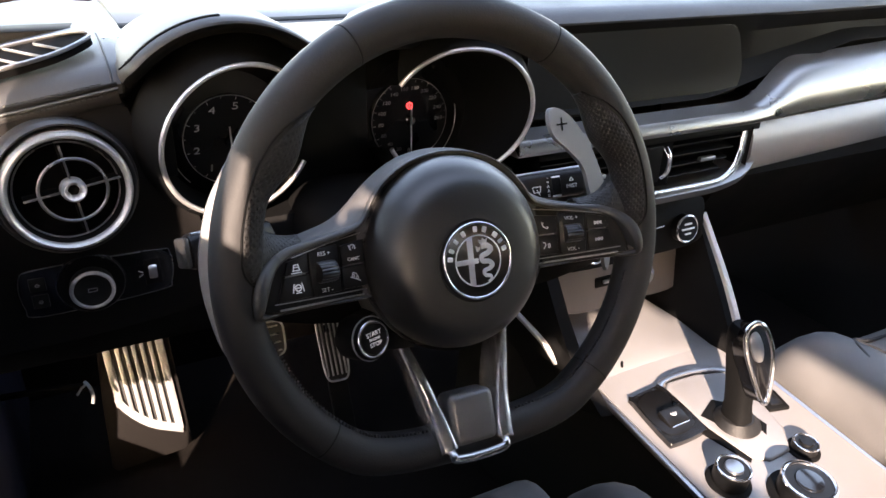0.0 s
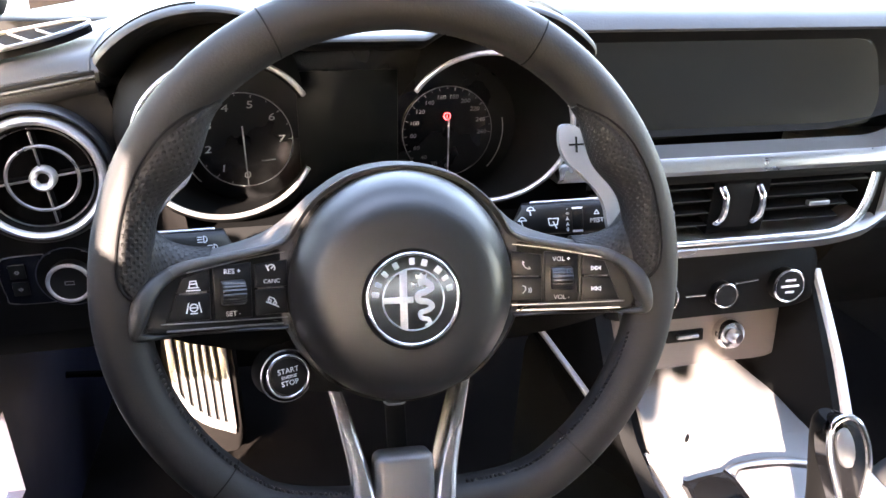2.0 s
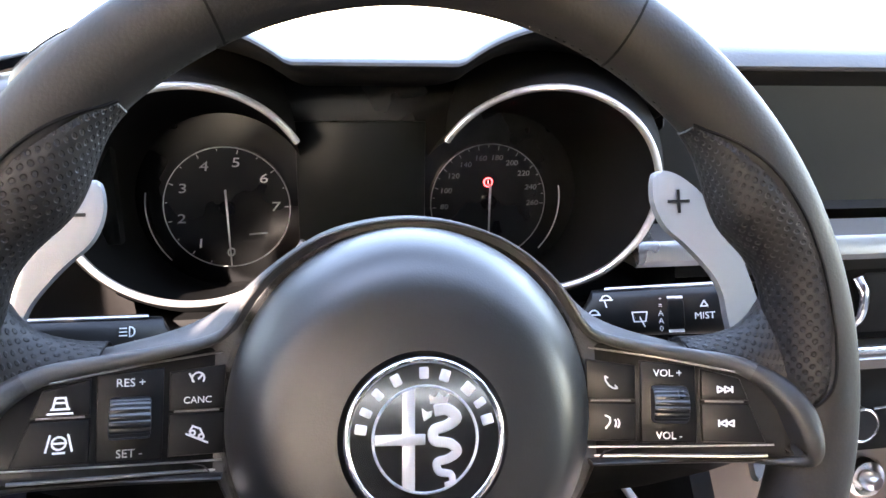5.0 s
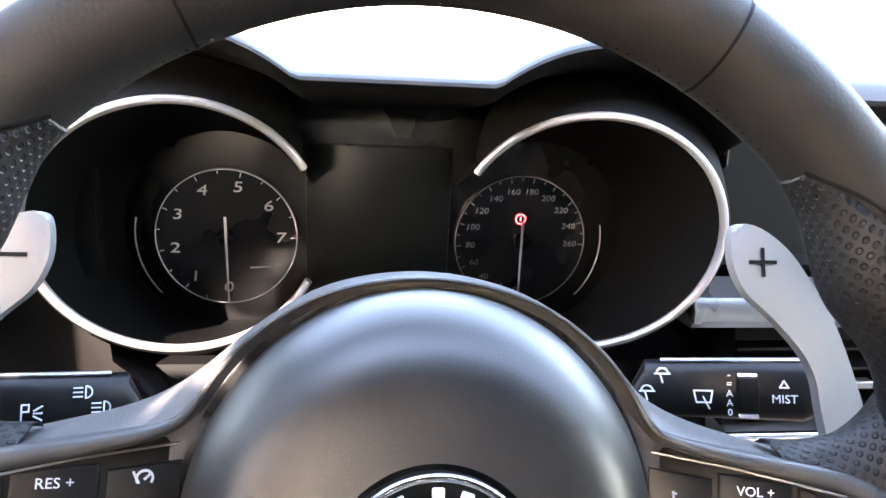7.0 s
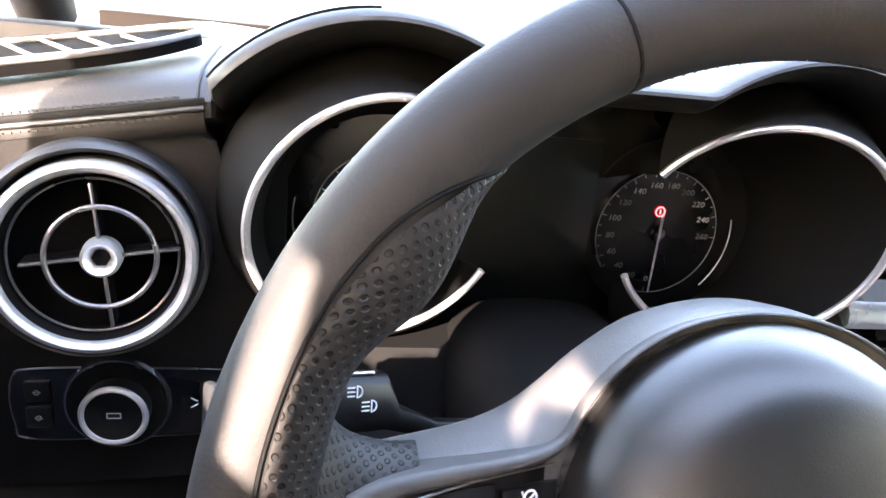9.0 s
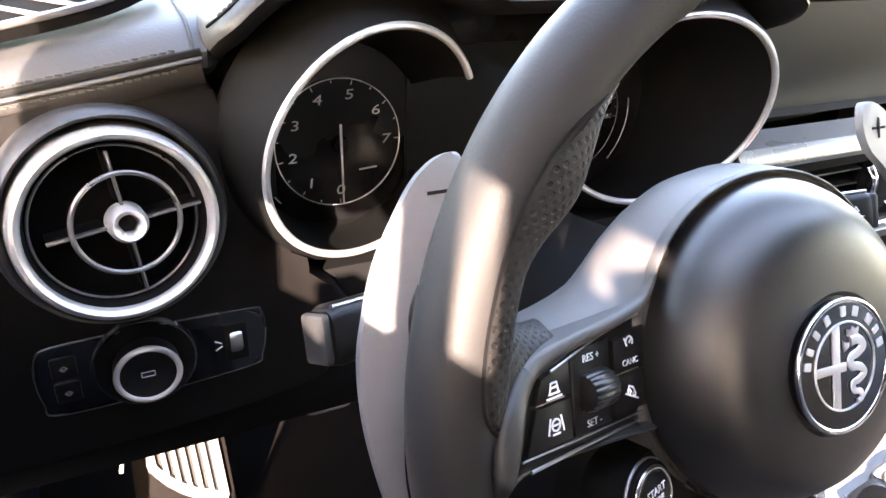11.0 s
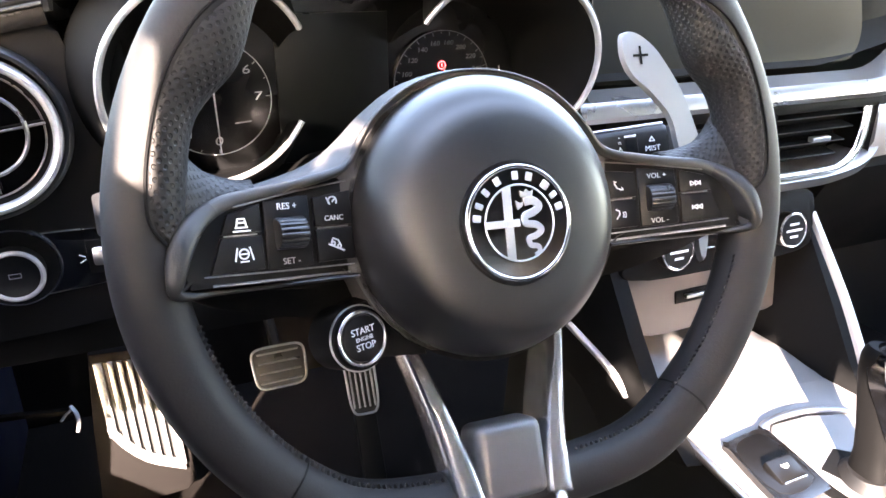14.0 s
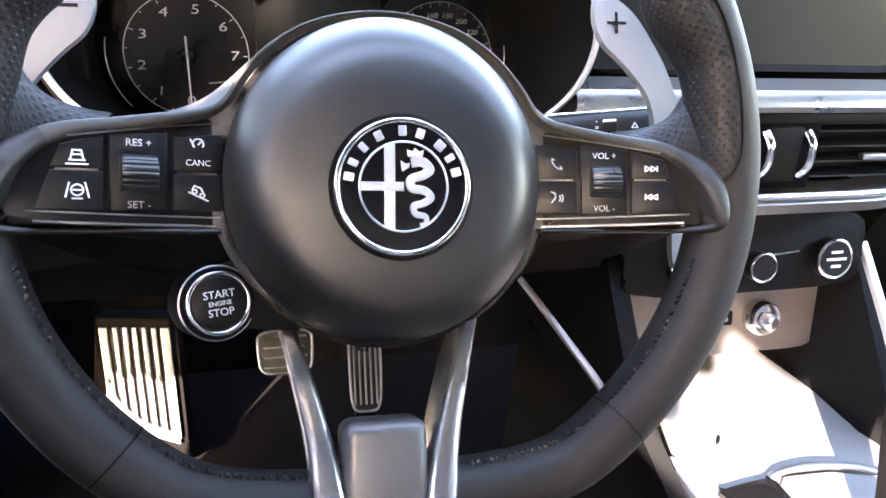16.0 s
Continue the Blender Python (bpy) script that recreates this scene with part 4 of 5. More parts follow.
def pod(side):
    s = side
    pod_mesh = slab(smoothed([(0.066 * s, 0.0300), (0.100 * s, 0.0275), (0.134 * s, 0.0225), (0.146 * s, 0.0130), (0.1540 * s, -0.0085), (0.1535 * s, -0.0135), (0.148 * s, -0.0150), (0.110 * s, -0.0160), (0.0665 * s, -0.0168), (0.064 * s, 0.005)], 4), -0.052, -0.0285, 0.003, 3)
    p = part("switch_pod", pod_mesh, POD, wheel, "satin black switch surround", pose(0.112 * s, 0, -0.0262, 0, -14.3 * s) @ pose(-0.112 * s, 0, 0.0262))
    under = [[(x * s, y0, z0), (x * s, y0, z1), (x * s, (y0 + y1) / 2, z1), (x * s, y1, z1 - 0.012), (x * s, y1, z0 - 0.004)] for x, y0, y1, z0, z1 in ((0.060, -0.008, -0.042, -0.086, -0.052), (0.078, -0.008, -0.040, -0.086, -0.052), (0.100, -0.008, -0.036, -0.084, -0.050), (0.128, -0.008, -0.028, -0.074, -0.046), (0.148, -0.008, -0.019, -0.058, -0.040))]
    part("pod_back", rings_mesh(under), BLACK, p, "dull black rear cover of the spoke")
    part("trim_line", sweep([(0.0725 * s, 0.0288, -0.0278), (0.100 * s, 0.0250, -0.0270), (0.131 * s, 0.0193, -0.0240)], oval(0.0004, 0.0005, 6)), TRIM, p, "fine satin line")
    part("trim_line", sweep([(0.072 * s, -0.0122, -0.0276), (0.110 * s, -0.0113, -0.0270), (0.146 * s, -0.0100, -0.0262)], oval(0.0004, 0.0005, 6)), SATIN, p, "fine bright line")
    part("trim_line", sweep(smoothed([(0.073 * s, -0.0160, -0.0290), (0.110 * s, -0.0152, -0.0275), (0.130 * s, -0.0147, -0.0262), (0.1430 * s, -0.0142, -0.0250)], 4, False), oval(0.0007, 0.0008, 6)), SATIN, p, "fine bright line")
    inner, mid, outer = ("speed", "slope"), ("RES +", "SET -"), ("car", "lane")
    if s > 0:
        inner, mid, outer = ("phone", "voice"), ("VOL +", "VOL -"), ("next", "prev")
    for (x0, x1), kinds in (((0.0715, 0.0915), inner), ((0.1180, 0.1370), outer)):
        for row, kind in enumerate(kinds):
            top0, top1 = (0.0240, 0.0215) if x0 < 0.1 else (0.0205, 0.0165)
            y0, y1 = (0.0075, None) if row == 0 else (-0.0095, 0.0062)
            slant = -0.006 if x0 > 0.1 else 0.0
            if row == 0:
                shape = [(x0 * s, y0), (x1 * s, y0), ((x1 + slant * 0.6) * s, top1), (x0 * s, top0)]
            else:
                shape = [(x0 * s, y0), ((x1 - slant) * s, y0), (x1 * s, y1), (x0 * s, y1)]
            b = part("switch", slab(shape, -0.0290, -0.0262, 0.0009), BUTTON, p)
            cx, cy = (x0 + x1) / 2 * s, (y0 + (top1 if row == 0 else y1)) / 2
            lift = 0.0035 if kind == "speed" else 0.0
            part("symbol", strokes([[(px * 1.3, py * 1.3) for px, py in line] for line in icon(kind)], 0.0007), MARK, b, m=at(cx, cy + lift * 0.8, -0.0262), smooth=False)
            if kind == "speed":
                lettering("CANC", 0.0036, b, MARK, at(cx, cy - 0.0035, -0.0260))
        part("divider", strokes([[(x0 * s + 0.002 * s, 0.0068), (x1 * s - 0.002 * s, 0.0068)]], 0.0008), DIM, p, m=at(0, 0, -0.0283), smooth=False)
    plate = part("roller_plate", slab([(0.0935 * s, -0.0102), (0.1160 * s, -0.0102), (0.1160 * s, 0.0215), (0.0935 * s, 0.0235)], -0.029, -0.0270, 0.0008), BUTTON, p)
    lettering(mid[0], 0.0042, plate, MARK, at(0.1048 * s, 0.0183, -0.0269))
    lettering(mid[1], 0.0042, plate, MARK, at(0.1048 * s, -0.0072, -0.0269))
    # roller: a barrel with ribs along its axis, rounded off at both ends
    rings = []
    for x, k in ((-0.0071, 0.78), (-0.0069, 0.93), (-0.0060, 1.0), (0.0060, 1.0), (0.0069, 0.93), (0.0071, 0.78)):
        rings.append([(0.1048 * s + x, 0.0058 + r * k * math.cos(a), -0.0258 + r * k * math.sin(a)) for a, r in [(2 * math.pi * (q + f) / 16, r) for q in range(16) for f, r in ((0.0, 0.0070), (0.2, 0.0074), (0.5, 0.0076), (0.8, 0.0074))]])
    part("roller", rings_mesh(rings), ROLLER, p, "ribbed black roller switch")
    return p


for side in (-1, 1):
    pod(side)

# lower spoke: two silver arms, the bar that joins them and a leather block between
LOW = lambda y: -0.0036 + RAKE * (y + 0.02)  # the foot of the spoke sinks with the rim
for s in (-1, 1):
    path = smoothed([(x, y, z + LOW(y)) for x, y, z in ((0.050 * s - 0.001, -0.048, -0.056), (0.0445 * s - 0.0015, -0.062, -0.052), (0.0365 * s - 0.002, -0.088, -0.042), (0.0295 * s - 0.0025, -0.115, -0.031), (0.0258 * s - 0.003, -0.136, -0.018), (0.0240 * s - 0.003, -0.1475, -0.0085))], 6, False)
    wide = [oval(0.0026 + 0.0052 * min(k / len(path) * 1.3, 1), 0.0085 + 0.0075 * math.sin(math.pi * k / len(path)), 20, 4.0) for k in range(len(path))]
    part("lower_arm", sweep(path, wide), ARM, wheel, "curved bright silver spoke arm")
part("lower_bar", sweep(smoothed([(x, y, z + LOW(y)) for x, y, z in ((-0.0285, -0.138, -0.0150), (-0.0262, -0.1465, -0.0016), (-0.0225, -0.1500, 0.0004), (-0.003, -0.1510, 0.0010), (0.0165, -0.1500, 0.0004), (0.0202, -0.1465, -0.0016), (0.0225, -0.138, -0.0150))], 6, False), oval(0.0036, 0.0030, 10)), ARM, wheel, "silver bar across the spoke foot")
part("spoke_block", moved(block((-0.0195, 0.0195), (-0.0270, 0.0140), (-0.013, 0.013), 0.006, 4), pose(-0.003, -0.1185, -0.0230 + LOW(-0.1185), -7)), BLOCK, wheel, "black leather block in the lower spoke, paled for sky sheen")

# start button on its pod, turned a little towards the middle
START = pose(-0.0745, -0.0490, -0.0340, 0, 17, 7) @ Matrix.Diagonal((0.93, 0.93, 0.93, 1))
starter = part("start_pod", moved(lathe([(0.0, 0.0), (0.0168, -0.0005), (0.0176, -0.004), (0.0180, -0.026), (0.0, -0.026)], 48), START), BLACK, wheel, "round black pod")
part("pod_edge", moved(torus(0.0172, 0.0008, 64, 8), START @ at(0, 0, -0.0030)), SATIN, starter, "satin edge of the pod")
part("start_ring", moved(torus(0.0140, 0.0013, 64, 10), START @ at(0, 0, 0.0002)), CHROME, starter, "bright ring")
button = part("start_button", moved(lathe([(0.0, 0.0022), (0.0100, 0.0020), (0.0122, 0.0012), (0.0128, -0.001), (0.0, -0.001)], 56), START @ at(0, 0, 0.0002)), BUTTON, starter, "black start button with white words")
for words, dy, size in (("START", 0.0042, 0.0050), ("ENGINE", 0.0, 0.0030), ("STOP", -0.0042, 0.0050)):
    lettering(words, size, button, MARK, START @ at(0, dy, 0.0026))
part("start_bridge", rings_mesh([[(x, y - h, -0.066), (x, y + h, -0.066), (x, y + h, -0.040), (x, y - h, -0.040)] for x, y, h in ((-0.040, -0.045, 0.018), (-0.062, -0.045, 0.016), (-0.078, -0.0472, 0.013))]), BLACK, wheel)

# ---- column, stalks and paddles, fixed behind the wheel ----
COLUMN = pose(0, 0, 0.6, 69)
column = thing("steering_column", COLUMN, "black plastic steering column shroud behind the wheel", "steering column")
rings = []
for z, w, up, low in ((-0.089, 0.046, 0.034, -0.050), (-0.10, 0.056, 0.038, -0.056), (-0.13, 0.062, 0.042, -0.060), (-0.18, 0.064, 0.047, -0.060), (-0.24, 0.064, 0.060, -0.050), (-0.29, 0.064, 0.075, -0.040)):
    mid, half = (up + low) / 2, (up - low) / 2
    rings.append([(x, mid + y, z) for x, y in oval(w, half, 28, 3.2)])
part("shroud", rings_mesh(rings), BLACK, column, "two-part plastic shroud")
part("collar", lathe([(0.0, -0.0765), (0.040, -0.0765), (0.040, -0.092), (0.0, -0.092)], 40), BLACK, column)

for s in (-1, 1):
    inner = [(0.1264, 0.1030), (0.1256, 0.0932), (0.1278, 0.0848), (0.1320, 0.0778), (0.1400, 0.0707), (0.1482, 0.0621), (0.1548, 0.0536), (0.1588, 0.0445), (0.1602, 0.0341), (0.1625, 0.0220), (0.1660, 0.0050), (0.1690, -0.0200), (0.1690, -0.0400)]
    outer = [(0.1720, -0.0465), (0.1780, -0.0295), (0.1820, 0.0010), (0.1812, 0.0270), (0.1770, 0.0450), (0.1690, 0.0670), (0.1580, 0.0850), (0.1490, 0.0968), (0.1385, 0.1045), (0.1295, 0.1064)]
    blade = slab([(x * s, y) for x, y in smoothed(inner + outer, 4)], -0.0025, 0.0025, 0.0018, 3)
    for v in blade.verts:
        v.co.z += -0.10 * max(abs(v.co.x) - 0.155, 0)
    paddle = thing("shift_paddle", COLUMN @ pose(0, 0, -0.0735), "long cast aluminium gearshift paddle behind the wheel", "shift paddle", group="shift paddles")
    part("blade", blade, PADDLE, paddle, "satin aluminium blade")
    part("bracket", block((0.064 * s if s > 0 else -0.160, 0.160 if s > 0 else -0.064), (-0.010, 0.014), (-0.016, -0.0022), 0.002), BLACK, paddle)
    mark = [[(0.1332 * s, 0.0911), (0.1438 * s, 0.0911)]]
    if s > 0:
        mark.append([(0.1385, 0.0858), (0.1385, 0.0964)])
    part("sign", strokes(mark, 0.0015), BLACK, paddle, "black sign", at(0, 0, 0.0026), smooth=False)


def stalk(side):
    s = side
    st = thing("wiper_stalk" if s > 0 else "light_stalk", COLUMN @ pose(0.155 * s, 0.0345 if s > 0 else 0.0310, -0.1245, 0, -22 * s) @ pose(-0.155 * s, 0, 0), "black control stalk with white symbols on the column", "control stalk", group="column stalks")
    path = [(0.060 * s, -0.016, -0.004), (0.085 * s, -0.014, -0.003), (0.107 * s, -0.006, -0.001), (0.115 * s, 0.0025, 0), (0.182 * s, 0.0025, 0), (0.186 * s, 0.0025, 0)]
    sizes = [(0.0045, 0.0045), (0.0048, 0.0048), (0.0065, 0.0060), (0.0130, 0.0095), (0.0140, 0.0105), (0.0125, 0.009)]
    rings = [[(x, y + v, z + w) for w, v in oval(b, a, 16, 3.4)] for (x, y, z), (a, b) in zip(path, sizes)]
    body = part("stalk_body", rings_mesh(rings), BUTTON, st, "flattened black stalk")
    part("stalk_edge", sweep([(0.122 * s, 0.0155, 0.006), (0.184 * s, 0.0160, 0.006)], oval(0.0012, 0.0012, 8)), SATIN, st, "bright upper edge")
    part("cap_slot", block((min(0.182 * s, 0.1868 * s), max(0.182 * s, 0.1868 * s)), (-0.0075, 0.0125), (-0.0065, 0.0065), 0.0015), VOID, st, "near-black block for the slot's shade at the end plate")
    # paler dash tone stands for sun on the plate
    part("stalk_cap", block((min(0.1862 * s, 0.1915 * s), max(0.1862 * s, 0.1915 * s)), (-0.009, 0.014), (-0.008, 0.008), 0.0022), DASH, st, "squared end plate, paled as sunlit")
    if s > 0:
        part("stalk_wheel", block((0.1545, 0.1635), (-0.0075, 0.0085), (0.006, 0.0135), 0.0018), BLACK, body, "ribbed stalk wheel")
        part("wheel_ends", joined(block((0.1550, 0.1630), (0.0088, 0.0102), (0.009, 0.0112), 0.0002), block((0.1550, 0.1630), (-0.0095, -0.0078), (0.009, 0.0112), 0.0002)), MARK, body)
        lettering("MIST", 0.0052, body, MARK, at(0.1740, -0.0010, 0.0108))
        for lines in ([[(0.1722, 0.0042), (0.174, 0.0072), (0.1758, 0.0042), (0.1722, 0.0042)]], [[(0.1360, 0.0022), (0.1440, 0.0022), (0.1430, -0.0030), (0.1370, -0.0030), (0.1360, 0.0022)], [(0.1400, -0.0005), (0.1425, -0.0058)]]):
            part("symbol", strokes(lines, 0.0007), MARK, body, m=at(0, 0, 0.0105), smooth=False)
        for k, words in enumerate(("-", "=", "A", "A", "0")):
            lettering(words, 0.0042, body, MARK, at(0.1512, 0.0095 - 0.0042 * k, 0.0108))
        for cx, cy in ((0.1225, 0.0095), (0.1155, 0.0015)):
            part("symbol", strokes([circle2(cx, cy, 0.0026, 10, 0, 180), [(cx - 0.0034, cy), (cx + 0.0034, cy)], [(cx - 0.001, cy), (cx, cy - 0.004)]], 0.0008), MARK, body, m=at(0, 0, 0.0098), smooth=False)
    else:
        for cx, cy in ((-0.1315, 0.0085), (-0.1245, 0.0020)):
            part("symbol", strokes([circle2(cx, cy, 0.0024, 10, -90, 90), [(cx, cy - 0.0024), (cx, cy + 0.0024)]] + [[(cx - 0.0045, cy + d), (cx - 0.0012, cy + d)] for d in (-0.0018, 0, 0.0018)], 0.0006), MARK, body, m=at(0, 0, 0.0102), smooth=False)
        part("symbol", strokes([[(-0.1500, -0.0045), (-0.1500, 0.0015), (-0.1475, 0.0015), (-0.1475, -0.0012), (-0.1500, -0.0012)], [(-0.1458, -0.0010), (-0.1428, 0.0008)], [(-0.1458, -0.0020), (-0.1428, -0.0020)], [(-0.1458, -0.0030), (-0.1428, -0.0048)]], 0.0006), MARK, body, m=at(-0.004, 0.003, 0.0108), smooth=False)
        part("symbol", strokes([[(-0.1640, 0.0012), (-0.1668, -0.0015), (-0.1640, -0.0042), (-0.1640, 0.0012)], [(-0.1618, 0.0012), (-0.1590, -0.0015), (-0.1618, -0.0042), (-0.1618, 0.0012)]], 0.0006), MARK, body, m=at(-0.004, 0.003, 0.0108), smooth=False)
    return st


stalk(-1)
stalk(1)

# ---- middle of the dash ----
display = thing("infotainment_screen", pose(0.392, 0.2665, 0.661, 93), "wide dark switched-off screen set into the dash", "screen")
shape = smoothed([(-0.185, 0.043), (0.0, 0.045), (0.110, 0.044), (0.136, 0.036), (0.150, 0.012), (0.161, -0.018), (0.158, -0.040), (0.138, -0.047), (0.0, -0.048), (-0.185, -0.048)], 6)
part("screen_frame", slab([(x * 1.012, y * 1.04) for x, y in shape], -0.02, 0.0, 0.002), BLACK, display)
part("screen_glass", slab(shape, -0.002, 0.0022, 0.001), SCREEN, display, "dark glossy glass", smooth=False)

middle_vents = thing("middle_air_vents", pose(0.40, 0.222, 0.549, 90), "pair of black slatted middle vents in a bright frame", "air vent")
part("cavity", rings_mesh([[(x, 0.028 + t, z) for t in (0.0,)] + [(x, -0.032, z)] for x, z in ((-0.19, -0.002), (-0.19, -0.05), (0.15, -0.05), (0.15, -0.002))], closed=False), BLACK, middle_vents)
part("back", slab([(-0.19, -0.034), (0.135, -0.034), (0.162, 0.028), (-0.19, 0.028)], -0.055, -0.045, 0), BLACK, middle_vents)
frame_path = smoothed([(-0.19, -0.0365, 0.004), (-0.05, -0.0365, 0.005), (0.07, -0.0365, 0.004), (0.104, -0.0345, 0.003), (0.126, -0.0235, 0.000), (0.138, -0.0040, -0.004), (0.1435, 0.0240, -0.008)], 6, False)
part("vent_frame", sweep(frame_path, [oval(0.0034 + 0.0030 * min(max((x - 0.085) / 0.05, 0), 1), 0.0034, 12) for x, y, z in frame_path]), CHROME, middle_vents, "bright frame under the vents")
for x0, x1 in ((-0.185, -0.050), (0.012, 0.112)):
    for k in range(4):
        z = 0.018 - 0.0135 * k
        xr = x1 + (0.020 - 0.009 * k if x1 > 0 else 0)
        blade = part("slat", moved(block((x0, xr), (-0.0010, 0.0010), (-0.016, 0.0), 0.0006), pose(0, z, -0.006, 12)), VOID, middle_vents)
        # paler strip stands for the thin highlight along each slat
        part("slat_edge", moved(block((x0, xr), (-0.0007, 0.0007), (-0.0010, 0.0005), 0.0003), pose(0, z, -0.006, 12)), SOFT, blade, "thin front edge, paler for its faint highlight")
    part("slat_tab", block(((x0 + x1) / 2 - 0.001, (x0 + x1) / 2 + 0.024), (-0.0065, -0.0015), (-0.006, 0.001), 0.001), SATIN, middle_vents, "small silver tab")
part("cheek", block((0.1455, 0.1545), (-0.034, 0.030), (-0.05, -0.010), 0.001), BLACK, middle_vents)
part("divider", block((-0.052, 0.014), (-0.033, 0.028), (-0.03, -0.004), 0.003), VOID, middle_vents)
for x in (-0.042, 0.000):
    path = smoothed([(x, -0.021, -0.004), (x + 0.002, -0.010, 0.003), (x + 0.002, 0.008, 0.003), (x, 0.019, -0.004)], 5, False)
    part("slider", sweep(path, oval(0.0040, 0.0022, 10)), CHROME, middle_vents, "bright vent slider")
part("slider_block", block((-0.038, -0.004), (-0.026, 0.023), (-0.012, -0.002), 0.003), BLACK, middle_vents, "dull black block between the sliders")
part("upper_fill", block((-0.19, 0.165), (0.024, 0.034), (-0.05, -0.004), 0.002), BLACK, middle_vents)

# climate panel
climate = thing("climate_panel", pose(0.392, 0.240, 0.442, 80), "black climate control panel with bright-ringed knobs", "climate control")
part("panel", slab(smoothed([(-0.135, 0.040), (0.0, 0.044), (0.110, 0.040), (0.116, 0.0), (0.108, -0.026), (0.0, -0.030), (-0.125, -0.026), (-0.136, 0.0)], 5), -0.06, 0.0, 0.003), BLACK, climate, "dull black panel")


def ring_knob(parent, x, y, r, mark):
    k = part("knob", moved(lathe([(r, 0.0), (r * 0.98, 0.010), (r * 0.88, 0.0125), (0.0, 0.0125)], 48), pose(x, y, 0)), BUTTON, parent)
    part("knob_ring", moved(torus(r * 0.95, r * 0.085, 56, 8), pose(x, y, 0.0115)), CHROME, k, "bright ring")
    if mark:
        part("knob_face", moved(lathe([(r * 0.86, 0.0118), (r * 0.84, 0.0128), (0.0, 0.0130)], 40), pose(x, y, 0)), BUTTON, k, "dark knob face")
        part("print", strokes([[(x - r * w, y + d * r), (x + r * w, y + d * r)] for d, w in ((-0.36, 0.25), (0.0, 0.55), (0.36, 0.30))], r * 0.13), MARK, k, m=at(0, 0, 0.0130), smooth=False)


ring_knob(climate, 0.0765, 0.000, 0.0190, True)
ring_knob(climate, -0.0785, 0.000, 0.0190, True)
ring_knob(climate, -0.002, -0.004, 0.0140, False)
part("slide_bar", sweep([(0.014, 0.006, 0.003), (0.042, 0.008, 0.003)], oval(0.0012, 0.0012, 8)), CHROME, climate, "bright pointer bar")
part("slide_bar", sweep([(-0.046, -0.004, 0.003), (-0.022, -0.004, 0.003)], oval(0.0012, 0.0012, 8)), CHROME, climate, "bright pointer bar")
# lower fascia with socket knob
fascia = thing("lower_fascia", pose(0.400, 0.262, 0.372, 78), "silver lower fascia with round socket and tray slot", "fascia")
part("plate", slab(smoothed([(-0.115, 0.034), (0.0, 0.036), (0.105, 0.034), (0.110, 0.0), (0.095, -0.036), (0.0, -0.038), (-0.10, -0.036), (-0.116, 0.0)], 5), -0.03, 0.0, 0.003), FASCIA, fascia)
part("socket", moved(lathe([(0.0185, 0.0), (0.0185, 0.010), (0.0155, 0.014), (0.0125, 0.010), (0.0125, 0.006), (0.0, 0.006)], 40), pose(0.026, -0.002, 0)), CHROME, fascia, "bright round socket")
part("socket_lid", moved(lathe([(0.0, 0.018), (0.006, 0.0175), (0.0085, 0.014), (0.0085, 0.005), (0.0, 0.005)], 24), pose(0.029, -0.004, 0, 8, 14)), SATIN, fascia)
part("tray_slot", block((-0.052, -0.004), (-0.009, 0.006), (-0.002, 0.0018), 0.002), BLACK, fascia)
part("tray_grip", block((-0.040, -0.012), (-0.004, 0.001), (0.0, 0.006), 0.002), SATIN, fascia)

# ---- centre console ----
SLOPE = math.degrees(math.atan(0.1))
console = thing("centre_console", pose(0.402, 0, 0.262, SLOPE), "silver and black centre console between the seats", "centre console")
rings = []
for y, w in ((-0.62, 0.112), (-0.10, 0.116), (0.10, 0.120), (0.20, 0.128), (0.30, 0.150), (0.42, 0.165)):
    rings.append([(-w, y, -0.26 - 0.1 * y), (-w, y, -0.03), (-w + 0.006, y, -0.004), (-w + 0.014, y, -0.002), (w - 0.014, y, -0.002), (w - 0.006, y, -0.004), (w, y, -0.03), (w, y, -0.26 - 0.1 * y)])
part("base", rings_mesh(rings), BLACK, console, "soft black console sides")
part("top_plate", slab(smoothed([(-0.110, -0.55), (-0.112, -0.05), (-0.112, 0.165), (-0.105, 0.170), (0.0, 0.182), (0.105, 0.170), (0.112, 0.165), (0.112, -0.05), (0.110, -0.55)], 3), -0.004, 0.004, 0.003), SILVER, console, "satin silver console plate")
part("edge_strip", sweep([(-0.114, -0.55, 0.000), (-0.116, 0.02, 0.000), (-0.117, 0.160, 0.000)], oval(0.004, 0.005, 8)), SATIN, console, "silver edge strip")
part("edge_strip", sweep([(0.114, -0.55, 0.000), (0.116, 0.02, 0.000), (0.117, 0.160, 0.000)], oval(0.004, 0.005, 8)), SATIN, console, "silver edge strip")
rings = []
for y, w, z in ((0.174, 0.106, 0.0035), (0.186, 0.104, 0.006), (0.20, 0.100, 0.0068), (0.25, 0.086, 0.009), (0.30, 0.072, 0.012), (0.345, 0.062, 0.018)):
    rings.append([(-w, y, z - 0.02), (-w, y, z - 0.002), (-w + 0.004, y, z), (w - 0.004, y, z), (w, y, z - 0.002), (w, y, z - 0.02)])
part("tray_lid", rings_mesh(rings), SILVER, console, "smooth silver sliding lid")
part("lid_notch", moved(lathe([(0.0, 0.001), (0.006, 0.0006), (0.007, -0.001)], 20), pose(-0.056, 0.187, 0.0068, 0, 0, -40) @ Matrix.Diagonal((0.3, 1, 1, 1))), BLACK, console)
